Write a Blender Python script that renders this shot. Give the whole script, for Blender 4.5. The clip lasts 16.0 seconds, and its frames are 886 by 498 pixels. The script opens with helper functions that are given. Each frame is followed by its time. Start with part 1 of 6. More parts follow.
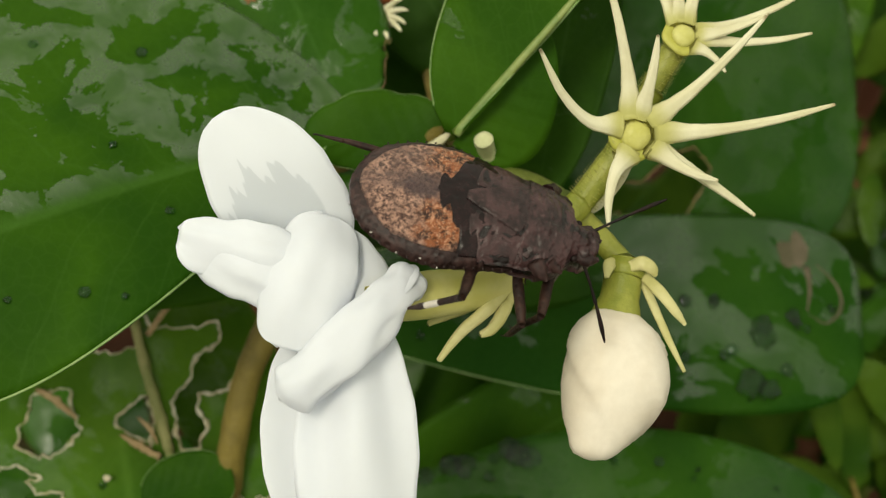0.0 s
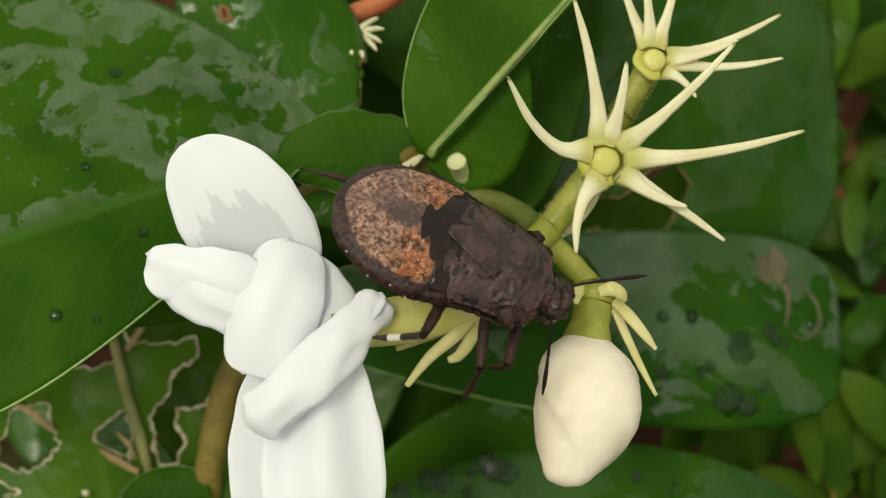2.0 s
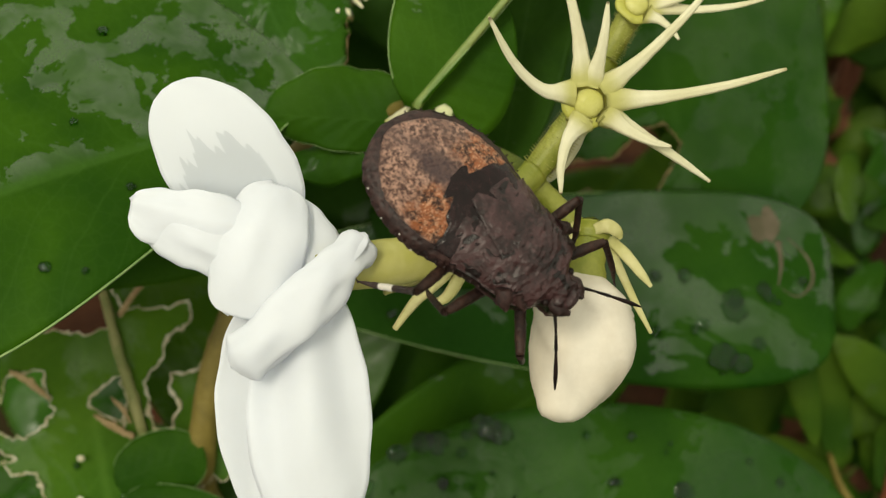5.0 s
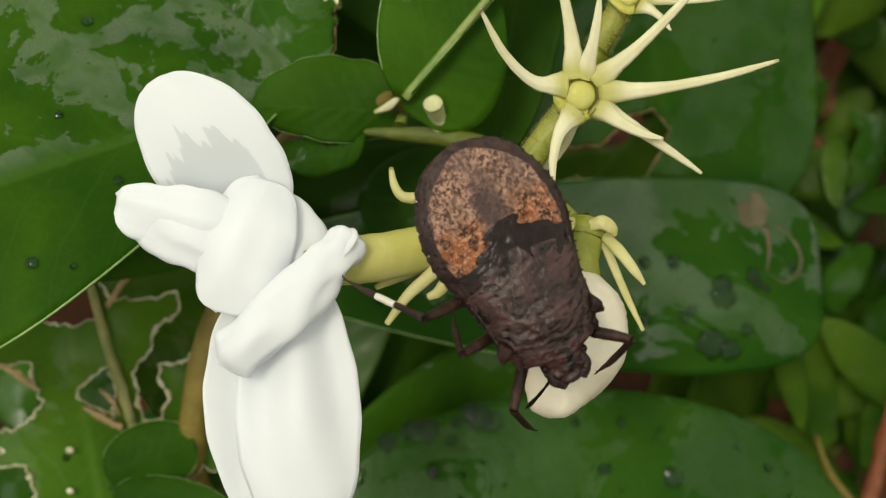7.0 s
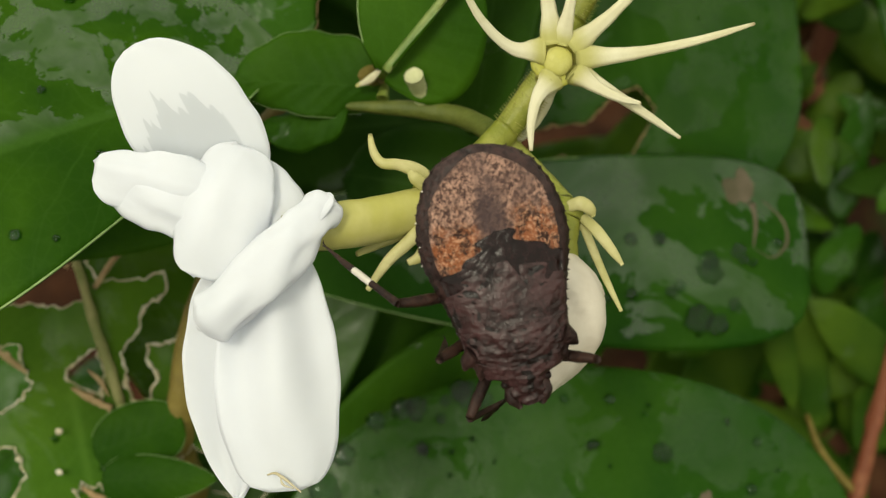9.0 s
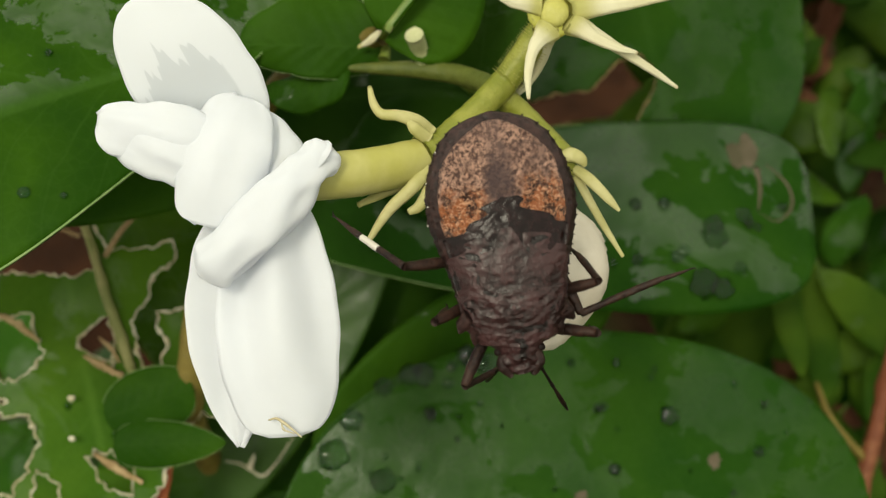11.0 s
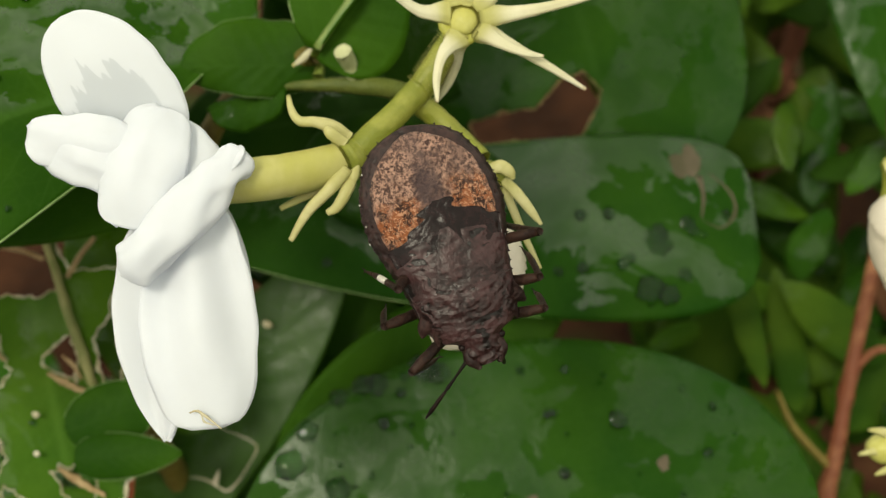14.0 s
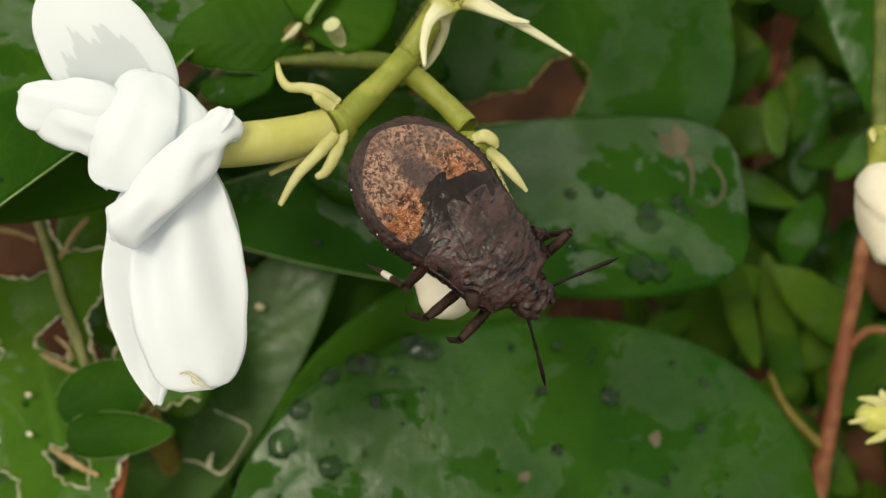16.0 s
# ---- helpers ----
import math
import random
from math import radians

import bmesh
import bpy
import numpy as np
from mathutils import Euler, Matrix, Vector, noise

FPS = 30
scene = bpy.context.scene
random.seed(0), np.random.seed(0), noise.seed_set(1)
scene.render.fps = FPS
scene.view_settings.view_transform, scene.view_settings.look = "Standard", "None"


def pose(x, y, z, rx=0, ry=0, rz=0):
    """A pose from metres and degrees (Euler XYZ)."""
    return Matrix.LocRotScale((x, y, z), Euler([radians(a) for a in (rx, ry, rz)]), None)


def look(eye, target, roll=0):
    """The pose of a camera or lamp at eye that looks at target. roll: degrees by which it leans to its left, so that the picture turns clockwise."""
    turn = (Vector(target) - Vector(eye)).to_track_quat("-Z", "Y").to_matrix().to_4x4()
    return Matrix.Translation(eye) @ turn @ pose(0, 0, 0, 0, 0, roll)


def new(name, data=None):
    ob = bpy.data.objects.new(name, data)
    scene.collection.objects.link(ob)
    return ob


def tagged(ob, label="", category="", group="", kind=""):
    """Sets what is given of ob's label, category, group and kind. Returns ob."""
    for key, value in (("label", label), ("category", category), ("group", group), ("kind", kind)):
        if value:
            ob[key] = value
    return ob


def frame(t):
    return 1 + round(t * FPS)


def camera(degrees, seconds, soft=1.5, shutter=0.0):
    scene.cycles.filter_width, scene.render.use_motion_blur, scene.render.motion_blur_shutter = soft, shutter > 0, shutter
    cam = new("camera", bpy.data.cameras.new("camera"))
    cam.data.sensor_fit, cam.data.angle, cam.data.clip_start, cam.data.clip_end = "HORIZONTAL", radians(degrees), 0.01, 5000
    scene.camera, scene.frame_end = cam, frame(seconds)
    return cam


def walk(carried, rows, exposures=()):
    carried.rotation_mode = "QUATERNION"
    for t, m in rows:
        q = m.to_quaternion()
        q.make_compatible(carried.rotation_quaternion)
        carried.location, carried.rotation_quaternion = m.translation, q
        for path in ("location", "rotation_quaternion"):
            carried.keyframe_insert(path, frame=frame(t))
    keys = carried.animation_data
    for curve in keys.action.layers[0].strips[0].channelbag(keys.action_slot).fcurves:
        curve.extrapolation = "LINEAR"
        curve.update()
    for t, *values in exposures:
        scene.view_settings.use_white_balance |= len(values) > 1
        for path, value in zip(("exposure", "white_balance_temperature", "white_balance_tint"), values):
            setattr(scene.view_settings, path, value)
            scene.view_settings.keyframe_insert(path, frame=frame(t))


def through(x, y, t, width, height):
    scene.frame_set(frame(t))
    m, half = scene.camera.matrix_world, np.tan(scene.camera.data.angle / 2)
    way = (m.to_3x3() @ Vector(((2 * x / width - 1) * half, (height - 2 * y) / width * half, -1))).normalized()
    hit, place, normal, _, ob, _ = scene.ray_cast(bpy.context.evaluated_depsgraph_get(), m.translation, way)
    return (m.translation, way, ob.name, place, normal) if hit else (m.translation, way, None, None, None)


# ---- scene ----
cam = camera(45.0, 16.0, 1.2)

# The plant is laid out in millimetres: u to the right, v up the picture plane, w towards the viewer,
# in a plane that leans back so that the view falls steeply on the shrub.
VIEW = pose(0, 0, 0.11, 42, 0, 0)


def turned(u, v, w, rx=0.0, ry=0.0, rz=0.0):
    """A pose in the world from millimetres and a turn vector in degrees, both in the leaning plane."""
    r = Vector((radians(rx), radians(ry), radians(rz)))
    q = Matrix.Rotation(r.length, 4, r.normalized() if r.length > 1e-9 else Vector((0, 0, 1)))
    return VIEW @ Matrix.Translation((u / 1000, v / 1000, w / 1000)) @ q


PATH = [
    (0, 0.00, 0.00, 79.49, -0.02, -0.06, 0.19),
    (0.5, 3.05, -0.79, 80.06, -0.34, 0.45, 0.26),
    (1, 2.18, -0.16, 79.59, 0.18, -0.04, 0.13),
    (1.5, 0.12, 3.00, 79.09, -0.41, -0.38, 0.51),
    (2, 2.52, 2.57, 79.73, -0.53, 0.12, 0.35),
    (2.5, 0.31, 2.68, 79.43, -0.62, -0.13, 0.55),
    (3, 0.40, -0.48, 79.64, -0.36, -0.35, -0.00),
    (3.5, 4.50, -3.02, 80.29, 0.62, 0.94, -0.49),
    (6, 3.63, -1.37, 80.13, -0.82, 0.12, -0.71),
    (6.5, 5.21, -0.65, 80.51, -1.24, 0.50, -0.76),
    (7, 3.29, -0.80, 79.57, -1.43, -0.51, -0.93),
    (7.5, 3.90, -1.28, 79.79, -1.09, -0.62, -1.00),
    (8, 3.64, -2.79, 79.40, -1.16, -0.44, -1.21),
    (8.5, 4.32, -5.60, 79.65, -0.62, -0.97, -1.79),
    (9, 4.88, -4.12, 80.00, -0.85, -0.37, -1.65),
    (9.5, 6.53, -8.09, 81.15, 0.34, 0.02, -2.00),
    (10, 5.67, -8.13, 80.73, -0.39, 0.21, -1.88),
    (12.5, 9.63, -13.42, 81.89, 1.34, 1.47, -3.55),
    (13, 11.83, -16.00, 82.40, 2.57, 1.76, -3.73),
    (13.5, 13.71, -16.31, 83.44, 2.89, 2.24, -3.92),
    (14, 14.89, -13.62, 84.19, 2.72, 2.44, -3.96),
    (14.5, 14.09, -15.06, 84.04, 2.72, 2.32, -4.05),
    (15, 14.68, -11.88, 83.76, 1.98, 2.94, -3.87),
    (15.5, 15.16, -14.08, 83.86, 2.47, 2.49, -4.04),
    (16, 15.33, -18.25, 84.49, 3.88, 2.31, -4.43),
]
walk(cam, [(row[0], turned(*row[1:])) for row in PATH], exposures=((0, 0.46, 7080, 2), (10, 0.49, 7080, 2), (16, 0.56, 7080, 2)))

# ---- light ----
world = bpy.data.worlds.new("world")
scene.world = world
world.use_nodes = True
sky = world.node_tree.nodes.new("ShaderNodeTexSky")
sky.sky_type = "NISHITA"
sky.sun_disc = False
sky.sun_elevation, sky.sun_rotation = radians(58), radians(215)
sky.dust_density = 3.0
cloud = world.node_tree.nodes.new("ShaderNodeMix")
cloud.data_type = "RGBA"
cloud.inputs[0].default_value = 0.78
cloud.inputs[7].default_value = (8.6, 8.35, 7.2, 1)
world.node_tree.links.new(sky.outputs[0], cloud.inputs[6])
world.node_tree.links.new(cloud.outputs[2], world.node_tree.nodes["Background"].inputs[0])
world.node_tree.nodes["Background"].inputs[1].default_value = 0.10
sun = new("sun", bpy.data.lights.new("sun", "SUN"))
sun.data.energy, sun.data.angle, sun.data.color = 1.3, radians(16), (1.0, 0.94, 0.84)
sun.matrix_world = look((-0.29, -0.42, 0.85), (0, 0, 0))
cam.data.dof.use_dof = True
cam.data.dof.focus_distance, cam.data.dof.aperture_fstop = 0.0752, 38.0


# ---- materials ----
def link(nt, a, b):
    nt.links.new(a, b)


def value(nt, socket, v):
    """Joins a socket to a number, a colour or another socket."""
    if isinstance(v, bpy.types.NodeSocket):
        nt.links.new(v, socket)
    elif isinstance(v, tuple) and len(v) == 3 and socket.type == "RGBA":
        socket.default_value = (*v, 1)
    else:
        socket.default_value = v


def coords(nt, kind="Object"):
    return nt.nodes.new("ShaderNodeTexCoord").outputs[kind]


def grain(nt, vec, scale, detail=4.0, rough=0.55, bent=0.0):
    n = nt.nodes.new("ShaderNodeTexNoise")
    value(nt, n.inputs["Vector"], vec)
    n.inputs["Scale"].default_value, n.inputs["Detail"].default_value = scale, detail
    n.inputs["Roughness"].default_value, n.inputs["Distortion"].default_value = rough, bent
    return n.outputs["Fac"]


def cells(nt, vec, scale, feature="F1"):
    n = nt.nodes.new("ShaderNodeTexVoronoi")
    n.feature = feature
    value(nt, n.inputs["Vector"], vec)
    n.inputs["Scale"].default_value = scale
    return n.outputs["Distance"]


def between(nt, v, low, high, to_low=0.0, to_high=1.0):
    n = nt.nodes.new("ShaderNodeMapRange")
    n.interpolation_type = "SMOOTHSTEP"
    value(nt, n.inputs["Value"], v)
    n.inputs["From Min"].default_value, n.inputs["From Max"].default_value = low, high
    n.inputs["To Min"].default_value, n.inputs["To Max"].default_value = to_low, to_high
    return n.outputs["Result"]


def calc(nt, how, a, b=0.0, c=0.0):
    n = nt.nodes.new("ShaderNodeMath")
    n.operation = how
    value(nt, n.inputs[0], a), value(nt, n.inputs[1], b), value(nt, n.inputs[2], c)
    return n.outputs[0]


def blend(nt, fac, a, b):
    n = nt.nodes.new("ShaderNodeMix")
    n.data_type = "RGBA"
    value(nt, n.inputs[0], fac), value(nt, n.inputs[6], a), value(nt, n.inputs[7], b)
    return n.outputs[2]


def relief(nt, height, strength, depth):
    n = nt.nodes.new("ShaderNodeBump")
    n.inputs["Strength"].default_value, n.inputs["Distance"].default_value = strength, depth
    value(nt, n.inputs["Height"], height)
    return n.outputs["Normal"]


def surface(name):
    m = bpy.data.materials.new(name)
    m.use_nodes = True
    return m, m.node_tree, m.node_tree.nodes["Principled BSDF"]


def let_light_through(m, nt, bsdf, colour, share, normal=None):
    """Mixes some diffuse transmission into a thin surface."""
    t = nt.nodes.new("ShaderNodeBsdfTranslucent")
    value(nt, t.inputs["Color"], colour)
    if normal is not None:
        value(nt, t.inputs["Normal"], normal)
    mix = nt.nodes.new("ShaderNodeMixShader")
    mix.inputs[0].default_value = share
    link(nt, bsdf.outputs[0], mix.inputs[1]), link(nt, t.outputs[0], mix.inputs[2])
    link(nt, mix.outputs[0], nt.nodes["Material Output"].inputs[0])


def leaf_material(name, dark, light, wet=0.5, veins=9.0, spec=0.6, patch=150.0, stain=0.0, ribbed=0.4, upper=0.0, soft=0.018, half=False):
    m, nt, b = surface(name)
    o = coords(nt)
    sep = nt.nodes.new("ShaderNodeSeparateXYZ")
    link(nt, coords(nt, "UV"), sep.inputs[0])
    across = calc(nt, "ABSOLUTE", calc(nt, "MULTIPLY", calc(nt, "SUBTRACT", sep.outputs[1], 0.5), 2.0))
    wobble = calc(nt, "MULTIPLY", calc(nt, "SUBTRACT", grain(nt, o, 75, 2), 0.5), 1.5)
    run = calc(nt, "ADD", calc(nt, "SUBTRACT", calc(nt, "MULTIPLY", sep.outputs[0], veins), calc(nt, "MULTIPLY", calc(nt, "POWER", across, 0.8), 1.9)), wobble)
    line = calc(nt, "ABSOLUTE", calc(nt, "SUBTRACT", calc(nt, "FRACT", run), 0.5))
    vein = between(nt, line, 0.0, 0.05, 1.0, 0.0)
    swell = between(nt, line, 0.0, 0.5, 0.0, 1.0)
    net = between(nt, cells(nt, o, 900, "DISTANCE_TO_EDGE"), 0.0, 0.12, 1.0, 0.0)
    rib = between(nt, across, 0.0, 0.05, 1.0, 0.0)
    broad = between(nt, grain(nt, o, 70, 3, 0.5, 0.6), 0.32, 0.68)
    fine = grain(nt, o, 1500, 3, 0.6)
    colour = blend(nt, broad, dark, light)
    pale = tuple(min(1.0, 1.5 * c + 0.02) for c in light)
    colour = blend(nt, calc(nt, "MULTIPLY", vein, 0.30 * ribbed), colour, pale)
    colour = blend(nt, calc(nt, "MULTIPLY", rib, ribbed), colour, pale)
    colour = blend(nt, calc(nt, "MULTIPLY", net, 0.07), colour, pale)
    colour = blend(nt, calc(nt, "MULTIPLY", between(nt, fine, 0.35, 0.7), 0.14), colour, tuple(0.65 * c for c in dark))
    if stain:
        spots = between(nt, grain(nt, o, 240, 3, 0.6), 0.70, 0.76)
        colour = blend(nt, calc(nt, "MULTIPLY", spots, stain), colour, (0.16, 0.10, 0.045))
    edge = 0.62 - 0.25 * wet
    pool = calc(nt, "ADD", grain(nt, o, patch, 5, 0.62, 0.5), calc(nt, "MULTIPLY", calc(nt, "SUBTRACT", 0.5, sep.outputs[1]), upper))
    film = between(nt, pool, edge, edge + soft)
    film = calc(nt, "MULTIPLY", film, between(nt, grain(nt, o, patch * 2.2, 2, 0.5, 0.6), 0.36, 0.60, 0.45, 1.0))
    if half:
        film = calc(nt, "MULTIPLY", film, between(nt, sep.outputs[1], 0.46, 0.50, 1.0, 0.0))
    rough = calc(nt, "ADD", calc(nt, "MULTIPLY", film, -0.26), calc(nt, "ADD", calc(nt, "MULTIPLY", fine, 0.06), 0.50))
    value(nt, b.inputs["Base Color"], colour), value(nt, b.inputs["Roughness"], rough)
    value(nt, b.inputs["Specular IOR Level"], calc(nt, "ADD", calc(nt, "MULTIPLY", film, spec), 0.06))
    height = calc(nt, "ADD", calc(nt, "MULTIPLY", swell, 0.28), calc(nt, "ADD", calc(nt, "MULTIPLY", fine, 0.04), calc(nt, "ADD", calc(nt, "MULTIPLY", grain(nt, o, 420, 5, 0.65), 0.9), calc(nt, "MULTIPLY", film, 0.25))))
    bumped = relief(nt, height, 0.4, 0.0003)
    value(nt, b.inputs["Normal"], bumped)
    let_light_through(m, nt, b, tuple(min(1.0, 2.2 * c) for c in light), 0.18)
    return m


def soft_material(name, colour, second, scale=300.0, rough=0.5, through=0.2, bump=0.2, spec=0.4, streak=None, low=0.35, high=0.65):
    """Petals, sepals, stems: two tones mixed at two scales."""
    m, nt, b = surface(name)
    o = coords(nt)
    fac = between(nt, grain(nt, o, scale, 4, 0.55, 0.4), low, high)
    tone = blend(nt, fac, colour, second)
    fine = grain(nt, o, scale * 7, 3, 0.6)
    tone = blend(nt, calc(nt, "MULTIPLY", between(nt, fine, 0.3, 0.75), 0.18), tone, tuple(0.75 * c for c in colour))
    height = fine
    if streak:
        sep = nt.nodes.new("ShaderNodeSeparateXYZ")
        link(nt, coords(nt, "UV"), sep.inputs[0])
        ribs = calc(nt, "SINE", calc(nt, "ADD", calc(nt, "MULTIPLY", sep.outputs[1], streak), calc(nt, "MULTIPLY", grain(nt, o, 220, 2), 6.0)))
        height = calc(nt, "ADD", calc(nt, "MULTIPLY", ribs, 0.5), calc(nt, "MULTIPLY", fine, 0.4))
    value(nt, b.inputs["Base Color"], tone)
    value(nt, b.inputs["Roughness"], calc(nt, "ADD", calc(nt, "MULTIPLY", fine, 0.2), rough - 0.1))
    b.inputs["Specular IOR Level"].default_value = spec
    bumped = relief(nt, height, bump, 0.0003)
    value(nt, b.inputs["Normal"], bumped)
    if through:
        let_light_through(m, nt, b, tone, through, bumped)
    return m


def lobe_material():
    """Narrow calyx lobes: yellow-green at the foot, pale cream along the rest, browned at the very tip."""
    m, nt, b = surface("sepal")
    o = coords(nt)
    sep = nt.nodes.new("ShaderNodeSeparateXYZ")
    link(nt, coords(nt, "UV"), sep.inputs[0])
    fine = grain(nt, o, 1800, 3, 0.6)
    tone = blend(nt, between(nt, grain(nt, o, 260, 4, 0.55, 0.4), 0.35, 0.65), (0.61, 0.575, 0.37), (0.71, 0.68, 0.49))
    tone = blend(nt, between(nt, calc(nt, "ADD", sep.outputs[0], calc(nt, "MULTIPLY", fine, 0.06)), 0.06, 0.26, 0.85, 0.0), tone, (0.40, 0.385, 0.085))
    tone = blend(nt, between(nt, sep.outputs[0], 0.95, 1.0, 0.0, 0.6), tone, (0.36, 0.26, 0.12))
    value(nt, b.inputs["Base Color"], tone)
    b.inputs["Roughness"].default_value = 0.5
    b.inputs["Specular IOR Level"].default_value = 0.35
    ribs = calc(nt, "SINE", calc(nt, "MULTIPLY", sep.outputs[1], 38.0))
    bumped = relief(nt, calc(nt, "ADD", calc(nt, "MULTIPLY", ribs, 0.3), fine), 0.2, 0.0002)
    value(nt, b.inputs["Normal"], bumped)
    let_light_through(m, nt, b, tone, 0.15, bumped)
    return m


def petal_material():
    """White petals with faint lengthwise ribs and slightly greyer areas."""
    m, nt, b = surface("petal")
    o = coords(nt)
    sep = nt.nodes.new("ShaderNodeSeparateXYZ")
    link(nt, coords(nt, "UV"), sep.inputs[0])
    ribs = calc(nt, "SINE", calc(nt, "ADD", calc(nt, "MULTIPLY", sep.outputs[1], 34.0), calc(nt, "MULTIPLY", grain(nt, o, 200, 2), 7.0)))
    fine = grain(nt, o, 1800, 3, 0.6)
    tone = blend(nt, between(nt, grain(nt, o, 180, 3), 0.35, 0.7), (0.825, 0.85, 0.905), (0.79, 0.815, 0.87))
    value(nt, b.inputs["Base Color"], tone)
    b.inputs["Roughness"].default_value = 0.55
    b.inputs["Specular IOR Level"].default_value = 0.3
    bumped = relief(nt, calc(nt, "ADD", calc(nt, "MULTIPLY", ribs, 0.05), calc(nt, "ADD", calc(nt, "MULTIPLY", grain(nt, o, 420, 3, 0.5), 0.6), calc(nt, "MULTIPLY", fine, 0.15))), 0.22, 0.0003)
    value(nt, b.inputs["Normal"], bumped)
    let_light_through(m, nt, b, (0.85, 0.88, 0.95), 0.36, bumped)
    return m


def dimmed_material():
    """Same petal white, dimmer light painted as a jagged grey area near the base."""
    m, nt, b = surface("dimmed_petal")
    o = coords(nt)
    sep = nt.nodes.new("ShaderNodeSeparateXYZ")
    link(nt, coords(nt, "UV"), sep.inputs[0])
    teeth = calc(nt, "MULTIPLY", calc(nt, "SINE", calc(nt, "ADD", calc(nt, "MULTIPLY", sep.outputs[1], 30.0), 1.0)), 0.05)
    teeth = calc(nt, "ADD", teeth, calc(nt, "MULTIPLY", calc(nt, "SINE", calc(nt, "MULTIPLY", sep.outputs[1], 97.0)), 0.025))
    teeth = calc(nt, "ADD", teeth, calc(nt, "MULTIPLY", calc(nt, "SUBTRACT", grain(nt, o, 600, 2, 0.5), 0.5), 0.14))
    along = calc(nt, "ADD", sep.outputs[0], teeth)
    aside = calc(nt, "ABSOLUTE", calc(nt, "SUBTRACT", sep.outputs[1], 0.56))
    # wet masks where the dimmer tone is painted in; it is not water.
    wet = calc(nt, "MULTIPLY", between(nt, calc(nt, "ADD", along, calc(nt, "MULTIPLY", aside, 0.5)), 0.69, 0.715, 1.0, 0.0), between(nt, aside, 0.34, 0.365, 1.0, 0.0))
    tone = blend(nt, wet, (0.825, 0.85, 0.905), (0.645, 0.675, 0.725))
    value(nt, b.inputs["Base Color"], tone)
    b.inputs["Roughness"].default_value = 0.55
    b.inputs["Specular IOR Level"].default_value = 0.3
    let_light_through(m, nt, b, (0.85, 0.88, 0.95), 0.36)
    return m


def crust_material(name, dark, light, scale=900.0, rough=0.75, bump=0.9, spec=0.25, depth=0.0006):
    """The bug's rough, pitted cuticle."""
    m, nt, b = surface(name)
    o = coords(nt)
    fine, broad = grain(nt, o, scale * 2.6, 4, 0.65), grain(nt, o, scale * 0.45, 4, 0.6, 0.8)
    pits = between(nt, cells(nt, o, scale * 1.6), 0.05, 0.45)
    tone = blend(nt, between(nt, calc(nt, "ADD", calc(nt, "MULTIPLY", fine, 0.5), calc(nt, "MULTIPLY", broad, 0.5)), 0.40, 0.62), dark, light)
    tone = blend(nt, calc(nt, "MULTIPLY", calc(nt, "SUBTRACT", 1.0, pits), 0.5), tone, tuple(0.45 * c for c in dark))
    value(nt, b.inputs["Base Color"], tone)
    value(nt, b.inputs["Roughness"], calc(nt, "ADD", calc(nt, "MULTIPLY", fine, 0.3), rough - 0.15))
    b.inputs["Specular IOR Level"].default_value = spec
    height = calc(nt, "ADD", calc(nt, "MULTIPLY", pits, 0.5), calc(nt, "ADD", calc(nt, "MULTIPLY", fine, 0.5), broad))
    value(nt, b.inputs["Normal"], relief(nt, height, bump, depth))
    return m


